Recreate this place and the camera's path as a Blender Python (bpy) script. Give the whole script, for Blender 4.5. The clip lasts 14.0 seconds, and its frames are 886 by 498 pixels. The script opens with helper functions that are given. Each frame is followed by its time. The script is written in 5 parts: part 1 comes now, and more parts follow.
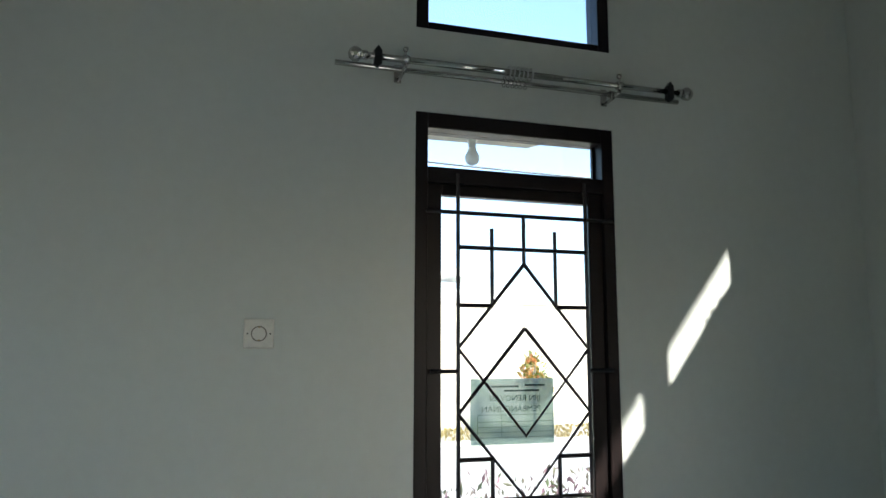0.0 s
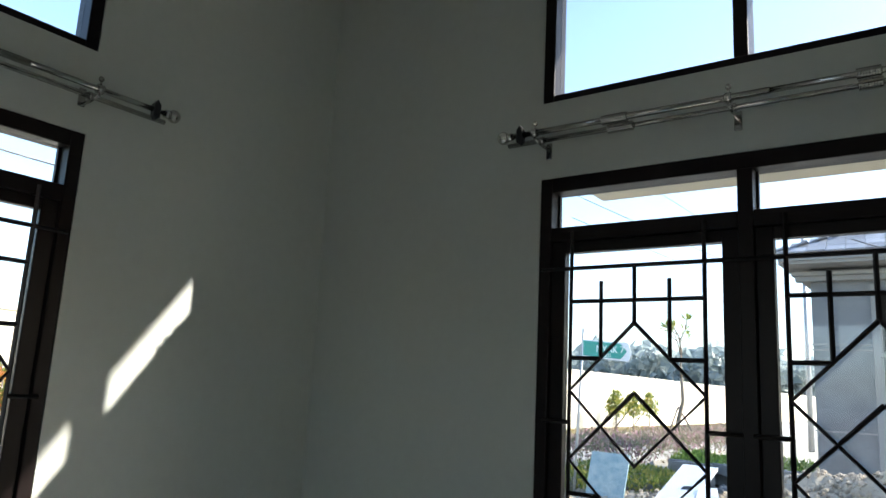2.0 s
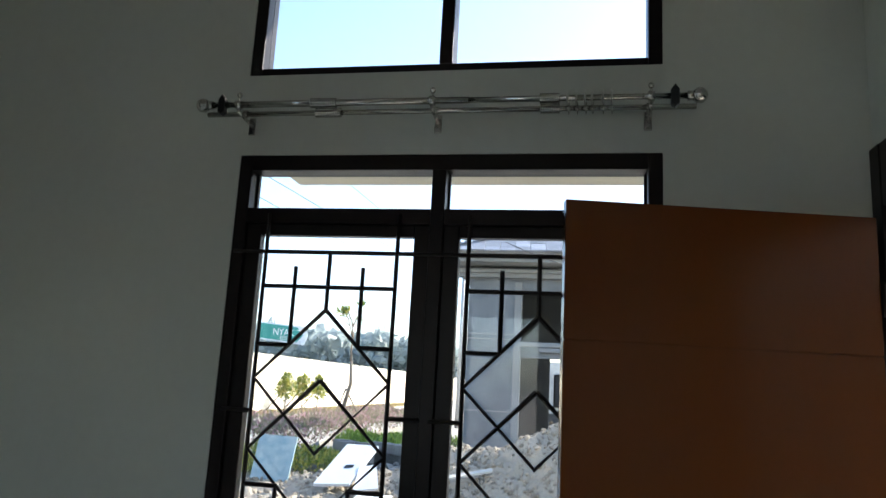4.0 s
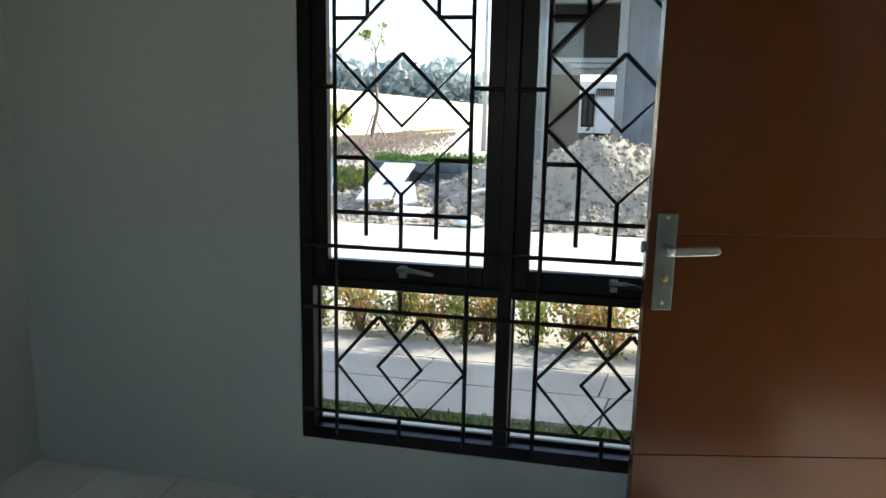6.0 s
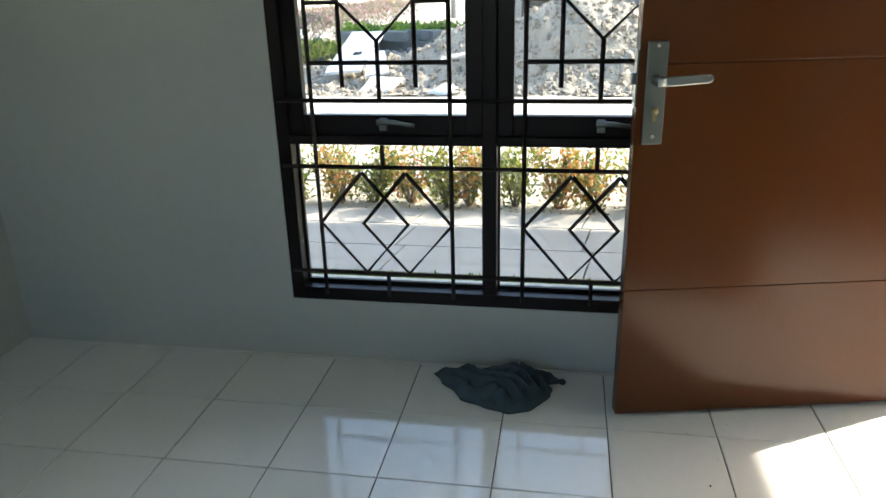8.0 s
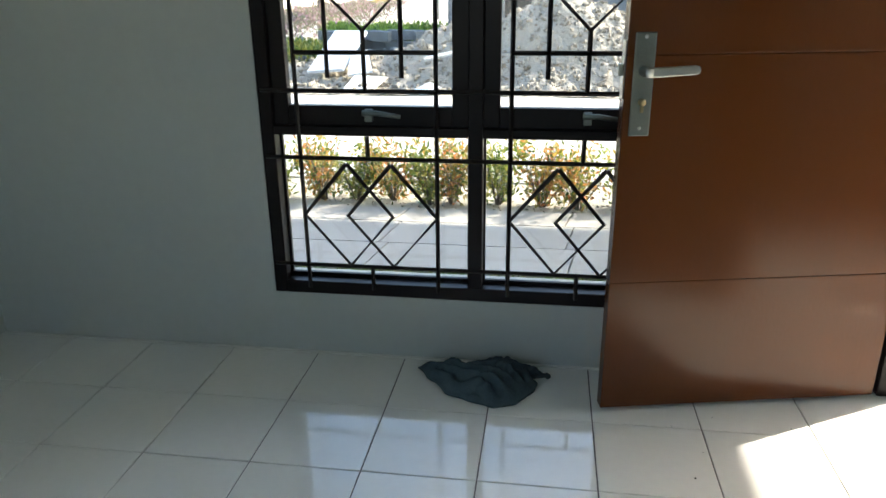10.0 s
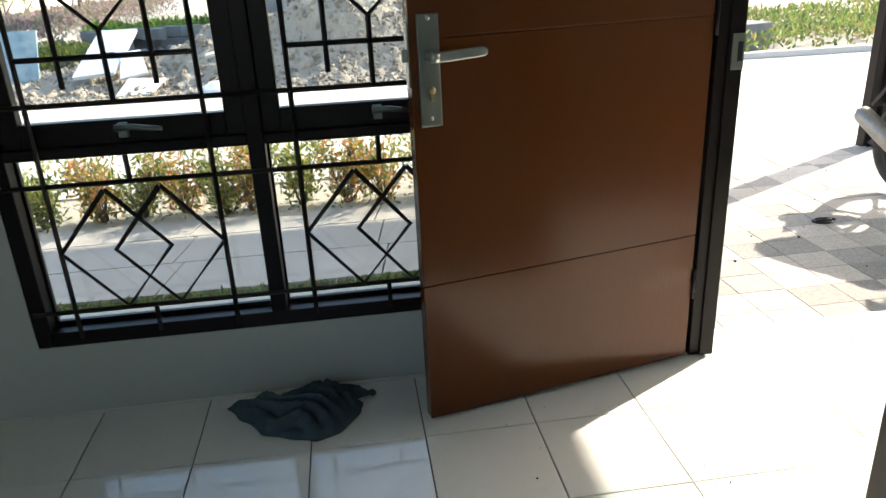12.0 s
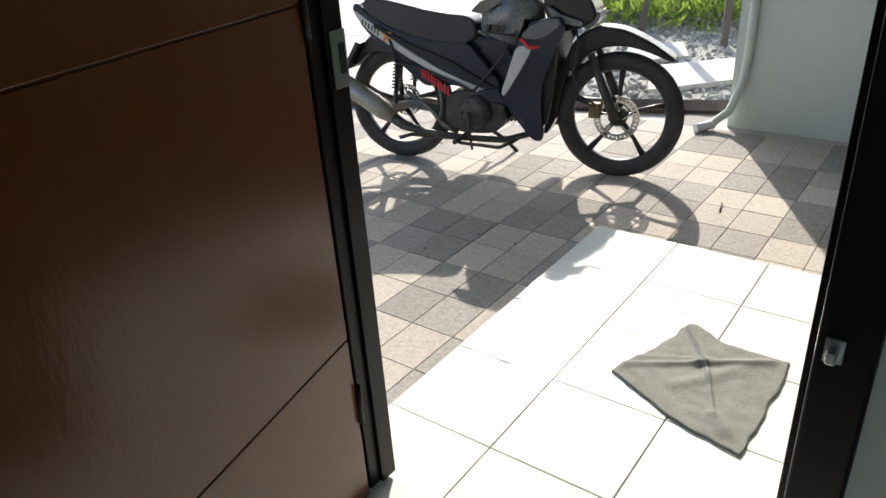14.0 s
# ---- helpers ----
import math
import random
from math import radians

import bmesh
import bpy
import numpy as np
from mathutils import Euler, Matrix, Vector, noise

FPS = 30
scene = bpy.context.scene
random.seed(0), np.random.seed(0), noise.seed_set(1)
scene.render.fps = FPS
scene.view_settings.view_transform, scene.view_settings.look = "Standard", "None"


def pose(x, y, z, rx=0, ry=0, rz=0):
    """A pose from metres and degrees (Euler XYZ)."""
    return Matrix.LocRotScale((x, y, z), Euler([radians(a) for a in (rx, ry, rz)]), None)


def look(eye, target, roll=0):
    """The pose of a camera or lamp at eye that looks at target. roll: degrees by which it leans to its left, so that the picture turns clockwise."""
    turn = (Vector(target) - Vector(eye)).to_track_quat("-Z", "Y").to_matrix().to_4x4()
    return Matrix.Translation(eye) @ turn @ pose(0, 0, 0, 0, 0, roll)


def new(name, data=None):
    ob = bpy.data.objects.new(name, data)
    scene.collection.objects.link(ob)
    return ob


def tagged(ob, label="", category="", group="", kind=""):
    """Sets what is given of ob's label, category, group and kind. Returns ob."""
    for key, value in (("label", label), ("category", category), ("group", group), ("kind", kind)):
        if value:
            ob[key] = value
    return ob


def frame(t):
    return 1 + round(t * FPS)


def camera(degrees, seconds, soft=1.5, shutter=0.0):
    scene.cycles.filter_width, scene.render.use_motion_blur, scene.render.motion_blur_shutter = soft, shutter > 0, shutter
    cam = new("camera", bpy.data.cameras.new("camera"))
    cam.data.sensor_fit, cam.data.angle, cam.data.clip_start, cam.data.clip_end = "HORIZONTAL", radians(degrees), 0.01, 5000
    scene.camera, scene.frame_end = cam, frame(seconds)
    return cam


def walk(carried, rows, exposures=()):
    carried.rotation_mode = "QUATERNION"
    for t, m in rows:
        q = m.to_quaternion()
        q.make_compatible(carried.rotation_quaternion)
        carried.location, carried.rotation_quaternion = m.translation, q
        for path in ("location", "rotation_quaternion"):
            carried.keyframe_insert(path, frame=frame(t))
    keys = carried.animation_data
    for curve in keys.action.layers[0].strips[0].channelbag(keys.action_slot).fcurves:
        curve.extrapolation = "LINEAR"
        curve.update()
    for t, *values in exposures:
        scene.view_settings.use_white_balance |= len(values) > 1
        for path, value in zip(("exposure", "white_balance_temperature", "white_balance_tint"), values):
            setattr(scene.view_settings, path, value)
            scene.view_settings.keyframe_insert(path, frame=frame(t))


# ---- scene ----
cam = camera(63.0, 14.0)
EXPOSURES = [(0, 2.15, 6150, 10), (1.2, 2.1, 6250, 10), (2.7, 2.02, 6500, 14), (4.8, 2.12, 6500, 12), (5.5, 2.0, 6600, 10), (6.5, 2.3, 6750, 10), (8.2, 2.58, 6850, 10), (11, 2.60, 6750, 10), (11.5, 2.48, 6800, 10), (12, 2.12, 6950, 10),
             (12.5, 1.88, 7200, 9), (13, 1.90, 7000, 9), (13.5, 1.80, 6700, 10), (13.8, 1.35, 6600, 10), (14, 1.15, 6450, 10)]   # seconds, stops, white balance
PATH = [
    (0, (2.12, -2.311, 1.425), (0.227, -1.733, 1.71), 0.1),
    (0.5, (2.13, -2.274, 1.442), (0.29, -1.528, 1.684), 2.1),
    (1, (2.147, -2.191, 1.429), (0.51, -1.082, 1.726), 3.0),
    (1.2, (2.174, -2.193, 1.44), (0.636, -0.952, 1.75), 3.7),
    (1.5, (2.194, -2.154, 1.472), (0.788, -0.77, 1.801), 3.0),
    (2, (2.207, -2.144, 1.459), (1.047, -0.558, 1.833), 3.0),
    (2.5, (2.208, -2.145, 1.473), (1.367, -0.37, 1.849), 4.4),
    (2.7, (2.234, -2.133, 1.482), (1.518, -0.311, 1.891), 4.6),
    (5, (2.058, -2.111, 1.427), (1.725, -0.143, 1.55), 2.3),
    (5.5, (2.027, -2.113, 1.357), (1.62, -0.162, 1.201), 1.6),
    (6, (1.965, -2.146, 1.296), (1.563, -0.222, 0.928), 1.2),
    (6.5, (1.969, -2.133, 1.227), (1.612, -0.247, 0.665), -0.0),
    (7, (1.955, -2.12, 1.211), (1.626, -0.265, 0.54), -0.9),
    (7.5, (1.943, -2.121, 1.207), (1.609, -0.271, 0.525), -0.9),
    (8, (1.937, -2.121, 1.208), (1.612, -0.274, 0.512), -1.4),
    (8.2, (1.948, -2.111, 1.215), (1.616, -0.27, 0.508), -1.7),
    (10.5, (1.916, -2.117, 1.168), (1.689, -0.249, 0.491), 0.2),
    (11, (1.912, -2.115, 1.167), (1.753, -0.235, 0.504), 0.4),
    (11.4, (1.934, -2.097, 1.188), (1.873, -0.214, 0.516), 0.4),
    (11.5, (1.932, -2.081, 1.19), (1.948, -0.201, 0.507), 0.2),
    (12, (1.961, -1.911, 1.161), (2.183, -0.064, 0.425), -2.8),
    (12.5, (2.017, -1.651, 1.149), (2.537, 0.06, 0.253), -1.7),
    (13, (2.003, -1.385, 1.123), (2.727, 0.213, 0.163), 2.3),
    (13.5, (1.988, -1.169, 1.179), (3.052, 0.282, 0.305), -0.2),
    (14, (2.134, -0.933, 1.159), (3.537, 0.165, 0.251), -3.9),
]
walk(cam, [(t, look(eye, target, roll)) for t, eye, target, roll in PATH], EXPOSURES)

# ---- world, sun, exposure ----
SUN_DIR = Vector((0.871, 0.492, 0.654)).normalized()      # towards the sun


def make_world():
    w = bpy.data.worlds.new("sky")
    scene.world = w
    w.use_nodes = True
    nt = w.node_tree
    nt.nodes.clear()
    sky = nt.nodes.new("ShaderNodeTexSky")
    sky.sky_type, sky.sun_disc = "NISHITA", False
    sky.sun_elevation = math.asin(SUN_DIR.z)
    sky.sun_rotation = math.atan2(SUN_DIR.x, SUN_DIR.y)
    sky.dust_density, sky.air_density, sky.ozone_density = 1.6, 1.0, 2.0
    bg = nt.nodes.new("ShaderNodeBackground")
    bg.inputs["Strength"].default_value = 0.15
    out = nt.nodes.new("ShaderNodeOutputWorld")
    nt.links.new(sky.outputs[0], bg.inputs[0])
    nt.links.new(bg.outputs[0], out.inputs[0])
    sun = bpy.data.lights.new("sun", "SUN")
    sun.energy, sun.angle, sun.color = 3.1, radians(0.6), (1.0, 0.93, 0.83)
    ob = new("sun", sun)
    ob.matrix_world = look((8, 5, 8), Vector((8, 5, 8)) - SUN_DIR)


make_world()



# ---- materials ----
def material(name, base, rough=0.6, metal=0.0, second=None, scale=6.0, fine=80.0, mix=0.5, bump=0.15, bump_scale=120.0,
             alpha=1.0, island=0.0, obj=0.0, coat=0.0, transmission=0.0, spec=None, emit=None, rough_var=0.08, stretch=None, dist=0.002):
    """Two-scale procedural surface: broad mottling, fine grain, bump, and slight change from piece to piece."""
    m = bpy.data.materials.new(name)
    m.use_nodes = True
    nt = m.node_tree
    nodes, link = nt.nodes, nt.links.new
    b = nodes["Principled BSDF"]
    tc = nodes.new("ShaderNodeTexCoord")
    mp = nodes.new("ShaderNodeMapping")
    link(tc.outputs["Object"], mp.inputs[0])
    geo = nodes.new("ShaderNodeNewGeometry")
    link(geo.outputs["Position"], mp.inputs[0])
    if stretch:
        mp.inputs["Scale"].default_value = stretch
    n1 = nodes.new("ShaderNodeTexNoise")
    n1.inputs["Scale"].default_value, n1.inputs["Detail"].default_value = scale, 5
    n2 = nodes.new("ShaderNodeTexNoise")
    n2.inputs["Scale"].default_value, n2.inputs["Detail"].default_value = fine, 4
    for n in (n1, n2):
        link(mp.outputs[0], n.inputs["Vector"])
    add = nodes.new("ShaderNodeMath")
    add.operation = "MULTIPLY_ADD"
    link(n1.outputs[0], add.inputs[0])
    add.inputs[1].default_value = 0.6
    mul = nodes.new("ShaderNodeMath")
    mul.operation = "MULTIPLY"
    link(n2.outputs[0], mul.inputs[0])
    mul.inputs[1].default_value = 0.4
    link(mul.outputs[0], add.inputs[2])
    ramp = nodes.new("ShaderNodeValToRGB")
    ramp.color_ramp.elements[0].position, ramp.color_ramp.elements[1].position = 0.5 - 0.28 * mix - 0.02, 0.5 + 0.28 * mix + 0.02
    second = second or tuple(c * 0.8 for c in base)
    ramp.color_ramp.elements[0].color, ramp.color_ramp.elements[1].color = (*second, 1), (*base, 1)
    link(add.outputs[0], ramp.inputs[0])
    col = ramp.outputs[0]
    for amount, kind in ((island, "Random Per Island"), (obj, "Random")):
        if amount:
            src = geo if kind == "Random Per Island" else nodes.new("ShaderNodeObjectInfo")
            mr = nodes.new("ShaderNodeMapRange")
            mr.inputs["To Min"].default_value, mr.inputs["To Max"].default_value = 1 - amount, 1 + amount
            link(src.outputs[kind], mr.inputs["Value"])
            hsv = nodes.new("ShaderNodeHueSaturation")
            link(col, hsv.inputs["Color"])
            link(mr.outputs[0], hsv.inputs["Value"])
            col = hsv.outputs[0]
    link(col, b.inputs["Base Color"])
    rr = nodes.new("ShaderNodeMapRange")
    rr.inputs["To Min"].default_value, rr.inputs["To Max"].default_value = max(0.02, rough - rough_var), min(1, rough + rough_var)
    link(n1.outputs[0], rr.inputs["Value"])
    link(rr.outputs[0], b.inputs["Roughness"])
    b.inputs["Metallic"].default_value = metal
    b.inputs["Coat Weight"].default_value = coat
    b.inputs["Transmission Weight"].default_value = transmission
    b.inputs["Alpha"].default_value = alpha
    if spec is not None:
        b.inputs["Specular IOR Level"].default_value = spec
    if bump:
        n3 = nodes.new("ShaderNodeTexNoise")
        n3.inputs["Scale"].default_value, n3.inputs["Detail"].default_value = bump_scale, 3
        link(mp.outputs[0], n3.inputs["Vector"])
        bp = nodes.new("ShaderNodeBump")
        bp.inputs["Strength"].default_value, bp.inputs["Distance"].default_value = bump, dist
        link(n3.outputs[0], bp.inputs["Height"])
        link(bp.outputs[0], b.inputs["Normal"])
    return m


def glass_material(name, tint=(0.93, 0.96, 0.95)):
    m = bpy.data.materials.new(name)
    m.use_nodes = True
    nt = m.node_tree
    nt.nodes.clear()
    tr, gl = nt.nodes.new("ShaderNodeBsdfTransparent"), nt.nodes.new("ShaderNodeBsdfGlossy")
    tr.inputs[0].default_value = (*tint, 1)
    gl.inputs["Roughness"].default_value = 0.02
    fr = nt.nodes.new("ShaderNodeFresnel")
    fr.inputs[0].default_value = 1.45
    mx, out = nt.nodes.new("ShaderNodeMixShader"), nt.nodes.new("ShaderNodeOutputMaterial")
    nt.links.new(fr.outputs[0], mx.inputs[0])
    nt.links.new(tr.outputs[0], mx.inputs[1])
    nt.links.new(gl.outputs[0], mx.inputs[2])
    nt.links.new(mx.outputs[0], out.inputs[0])
    return m


def sheet_material(name, base, share=0.5):
    """Thin sheet that lets some light through."""
    m = bpy.data.materials.new(name)
    m.use_nodes = True
    nt = m.node_tree
    nt.nodes.clear()
    df, tl, tp = nt.nodes.new("ShaderNodeBsdfDiffuse"), nt.nodes.new("ShaderNodeBsdfTranslucent"), nt.nodes.new("ShaderNodeBsdfTransparent")
    df.inputs[0].default_value = tl.inputs[0].default_value = (*base, 1)
    tp.inputs[0].default_value = (*base, 1)
    m1, m2, out = nt.nodes.new("ShaderNodeMixShader"), nt.nodes.new("ShaderNodeMixShader"), nt.nodes.new("ShaderNodeOutputMaterial")
    m1.inputs[0].default_value, m2.inputs[0].default_value = 0.5, share
    nt.links.new(df.outputs[0], m1.inputs[1])
    nt.links.new(tl.outputs[0], m1.inputs[2])
    nt.links.new(m1.outputs[0], m2.inputs[1])
    nt.links.new(tp.outputs[0], m2.inputs[2])
    nt.links.new(m2.outputs[0], out.inputs[0])
    return m


def leaf_material(name, a, b, c=None, pos=0.5):
    """Leaves: colour differs from leaf to leaf; light passes through a little."""
    m = bpy.data.materials.new(name)
    m.use_nodes = True
    nt = m.node_tree
    bs = nt.nodes["Principled BSDF"]
    geo = nt.nodes.new("ShaderNodeNewGeometry")
    ramp = nt.nodes.new("ShaderNodeValToRGB")
    e = ramp.color_ramp.elements
    e[0].color, e[1].color = (*a, 1), (*b, 1)
    if c:
        k = ramp.color_ramp.elements.new(pos)
        k.color = (*c, 1)
    nt.links.new(geo.outputs["Random Per Island"], ramp.inputs[0])
    nt.links.new(ramp.outputs[0], bs.inputs["Base Color"])
    bs.inputs["Roughness"].default_value = 0.45
    tl = nt.nodes.new("ShaderNodeBsdfTranslucent")
    nt.links.new(ramp.outputs[0], tl.inputs[0])
    mx = nt.nodes.new("ShaderNodeMixShader")
    mx.inputs[0].default_value = 0.5
    out = nt.nodes["Material Output"]
    nt.links.new(bs.outputs[0], mx.inputs[1])
    nt.links.new(tl.outputs[0], mx.inputs[2])
    nt.links.new(mx.outputs[0], out.inputs[0])
    return m


M_WALL = material("wall_paint", (0.54, 0.57, 0.52), 0.36, second=(0.505, 0.53, 0.485), scale=1.6, fine=25, bump=0.25, bump_scale=14, dist=0.004, rough_var=0.06)
M_OUTWALL = material("outer_paint", (0.68, 0.73, 0.70), 0.7, second=(0.60, 0.65, 0.62), scale=2, bump=0.3, bump_scale=60)
M_CEIL = material("ceiling_paint", (0.56, 0.56, 0.53), 0.7, scale=2)
M_FRAME = material("dark_brown_frame_paint", (0.012, 0.007, 0.006), 0.38, second=(0.007, 0.005, 0.005), scale=5, bump=0.1, bump_scale=30, spec=0.2)
M_GRILLE = material("black_iron", (0.012, 0.012, 0.012), 0.4, second=(0.03, 0.022, 0.018), bump=0.2)
M_GLASS = glass_material("window_glass")
M_TILE = material("white_glazed_tile", (0.84, 0.85, 0.80), 0.08, spec=0.8, second=(0.80, 0.81, 0.76), scale=3, fine=40, obj=0.03, bump=0.06, bump_scale=9, rough_var=0.05, dist=0.003)
M_GROUT = material("grey_grout", (0.15, 0.15, 0.14), 0.9, second=(0.07, 0.07, 0.065), scale=4)
M_DOOR = material("door_brown_paint", (0.108, 0.031, 0.0070), 0.21, spec=0.30, second=(0.094, 0.028, 0.0065), scale=3, fine=60, mix=1.0, bump=0.35, bump_scale=110, stretch=(1, 1, 0.4), dist=0.0012, coat=0.0, rough_var=0.02)
M_STEEL = material("brushed_steel", (0.55, 0.56, 0.53), 0.3, metal=1, second=(0.45, 0.46, 0.43), scale=20, fine=300, bump=0.05)
M_PLATE = material("dull_lock_steel", (0.27, 0.29, 0.26), 0.42, metal=0.9, second=(0.21, 0.23, 0.21), scale=12, fine=300, bump=0.05)
M_CHROME = material("chrome", (0.58, 0.57, 0.54), 0.12, metal=1, bump=0)
M_BLACK = material("black_plastic", (0.012, 0.012, 0.013), 0.35, bump=0.05)
M_PLASTIC = material("ivory_plastic", (0.72, 0.70, 0.62), 0.35, bump=0)
M_BRASS = material("brass_core", (0.45, 0.36, 0.2), 0.35, metal=1, bump=0)
M_CONCRETE = material("pale_concrete", (0.52, 0.50, 0.45), 0.85, second=(0.42, 0.40, 0.36), scale=1.2, fine=30, bump=0.4, bump_scale=60, dist=0.004)
M_GROUND = material("sandy_ground", (0.40, 0.35, 0.28), 0.95, second=(0.26, 0.24, 0.19), scale=0.8, fine=25, bump=0.6, bump_scale=30, dist=0.01)


# ---- mesh tools ----
def mesh_of(bm, mats):
    me = bpy.data.meshes.new("mesh")
    bm.normal_update()
    bm.to_mesh(me)
    bm.free()
    for mt in (mats if isinstance(mats, (list, tuple)) else [mats]):
        me.materials.append(mt)
    return me


def thing(name, bm, mats, label="", category="", group="", kind="", at=None):
    ob = new(name, mesh_of(bm, mats) if bm is not None else None)
    if at is not None:
        ob.matrix_basis = at
    return tagged(ob, label, category, group, kind)


def part(name, bm, mats, parent, label="", at=None, kind=""):
    me = bm if isinstance(bm, bpy.types.Mesh) else mesh_of(bm, mats)
    ob = new(name, me)
    ob.parent = parent
    if at is not None:
        ob.matrix_basis = at
    return tagged(ob, label, kind=kind)


def box(bm, x0, x1, y0, y1, z0, z1, bevel=0.0, m=None, mat=0):
    vs = [bm.verts.new((x, y, z)) for x in (x0, x1) for y in (y0, y1) for z in (z0, z1)]
    fs = [bm.faces.new([vs[i] for i in q]) for q in ((0, 1, 3, 2), (4, 6, 7, 5), (0, 4, 5, 1), (2, 3, 7, 6), (0, 2, 6, 4), (1, 5, 7, 3))]
    if bevel:
        r = bmesh.ops.bevel(bm, geom=list({e for f in fs for e in f.edges}), offset=bevel, segments=2, affect="EDGES", profile=0.5)
        vs = list({v for v in vs if v.is_valid} | {v for f in r["faces"] for v in f.verts})
        fs = list({f for v in vs for f in v.link_faces})
    for f in fs:
        f.material_index = mat
    if m is not None:
        bmesh.ops.transform(bm, matrix=m, verts=vs)
    return vs


def tube(bm, pts, r, seg=8, cap=True, mat=0, smooth=True):
    """A round bar along points; r is one radius or one for each point."""
    pts = [Vector(p) for p in pts]
    rs = r if isinstance(r, (list, tuple)) else [r] * len(pts)
    rings = []
    ref = None
    for i, p in enumerate(pts):
        d = (pts[min(i + 1, len(pts) - 1)] - pts[max(i - 1, 0)]).normalized()
        if ref is None or abs(ref.dot(d)) > 0.98:
            ref = Vector((0, 0, 1)) if abs(d.z) < 0.9 else Vector((1, 0, 0))
        a = (ref - d * ref.dot(d)).normalized()
        b = d.cross(a)
        ref = a
        rings.append([bm.verts.new(p + (a * math.cos(2 * math.pi * k / seg) + b * math.sin(2 * math.pi * k / seg)) * rs[i]) for k in range(seg)])
    for A, B in zip(rings, rings[1:]):
        for k in range(seg):
            f = bm.faces.new((A[k], A[(k + 1) % seg], B[(k + 1) % seg], B[k]))
            f.material_index, f.smooth = mat, smooth
    if cap:
        bm.faces.new(rings[0][::-1]).material_index = mat
        bm.faces.new(rings[-1]).material_index = mat


def lathe(bm, profile, m=None, seg=20, mat=0, smooth=True):
    """Turn (radius, height) pairs round z."""
    m = m or Matrix()
    rings = []
    for r, z in profile:
        if r < 1e-5:
            rings.append([bm.verts.new(m @ Vector((0, 0, z)))])
        else:
            rings.append([bm.verts.new(m @ Vector((r * math.cos(2 * math.pi * k / seg), r * math.sin(2 * math.pi * k / seg), z))) for k in range(seg)])
    for A, B in zip(rings, rings[1:]):
        for k in range(seg):
            a0, a1, b0, b1 = A[k % len(A)], A[(k + 1) % len(A)], B[k % len(B)], B[(k + 1) % len(B)]
            vs = []
            for v in (a0, a1, b1, b0):
                if v not in vs:
                    vs.append(v)
            if len(vs) > 2:
                f = bm.faces.new(vs)
                f.material_index, f.smooth = mat, smooth


def prism(bm, outline, d0, d1, m=None, mat=0, bevel=0.0):
    """A flat outline of (x, z) pairs given depth along y."""
    m = m or Matrix()
    A = [bm.verts.new((x, d0, z)) for x, z in outline]
    B = [bm.verts.new((x, d1, z)) for x, z in outline]
    n = len(A)
    fs = [bm.faces.new(A), bm.faces.new(B[::-1])] + [bm.faces.new((A[i], B[i], B[(i + 1) % n], A[(i + 1) % n])) for i in range(n)]
    bmesh.ops.recalc_face_normals(bm, faces=fs)
    vs = A + B
    if bevel:
        es = list(fs[0].edges) + list(fs[1].edges)
        r = bmesh.ops.bevel(bm, geom=es, offset=bevel, segments=2, affect="EDGES", profile=0.5)
        vs = list({v for v in vs if v.is_valid} | {v for f in r["faces"] for v in f.verts})
        fs = list({f for v in vs for f in v.link_faces})
    for f in fs:
        f.material_index = mat
    bmesh.ops.transform(bm, matrix=m, verts=vs)


def B():
    return bmesh.new()


# ---- room shell ----
ROOM_X, ROOM_Y, CEIL_Z = 2.94, -4.2, 3.15
WIN = (0.212, 2.181)      # sill and head of the tall windows
HIGH = (2.459, 2.95)      # clerestory
FX = (1.045, 2.379)       # front window, along x
LY = (-1.754, -1.059)      # side window, along y
PORCH_Z = -0.013
FLOOR_OUT = -0.30         # ground outside
PATIO = -0.15


def wall_with_openings(name, length0, length1, t0, t1, z0, z1, holes, axis):
    """holes: (a0, a1, [(z0, z1), ...]) along the wall, in order; axis 'x' or 'y'."""
    bm = B()

    def seg(a0, a1, b0, b1):
        if axis == "x":
            box(bm, a0, a1, t0, t1, b0, b1)
        else:
            box(bm, t0, t1, a0, a1, b0, b1)
    pos = length0
    for a0, a1, zs in holes:
        seg(pos, a0, z0, z1)
        low = z0
        for h0, h1 in zs:
            if h0 > low:
                seg(a0, a1, low, h0)
            low = h1
        seg(a0, a1, low, z1)
        pos = a1
    seg(pos, length1, z0, z1)
    return thing(name, bm, [M_WALL], kind="structure")


WALL_T = 0.13
DOOR_Y = (-0.91, -0.005)
wall_with_openings("wall_north", -WALL_T, 3.04, 0, WALL_T, -0.5, CEIL_Z + 0.1, [(*FX, [WIN, HIGH])], "x")
wall_with_openings("wall_west", ROOM_Y, 0, -WALL_T, 0, -0.5, CEIL_Z + 0.1, [(*LY, [WIN, HIGH])], "y")
wall_with_openings("wall_east", ROOM_Y, -0.005, ROOM_X, 3.04, -0.5, CEIL_Z + 0.1, [(DOOR_Y[0], DOOR_Y[1] - 0.001, [(-0.5, 2.185)])], "y")
# the south opening is unseen, added to let more light in from behind
wall_with_openings("wall_south", -WALL_T, 3.04, ROOM_Y - WALL_T, ROOM_Y, -0.5, CEIL_Z + 0.1, [(0.8, 1.8, [(0.9, 2.1)])], "x")
# area lamp added in that opening to lift the room's brightness
fill_lamp = bpy.data.lights.new("rear_fill_light", "AREA")
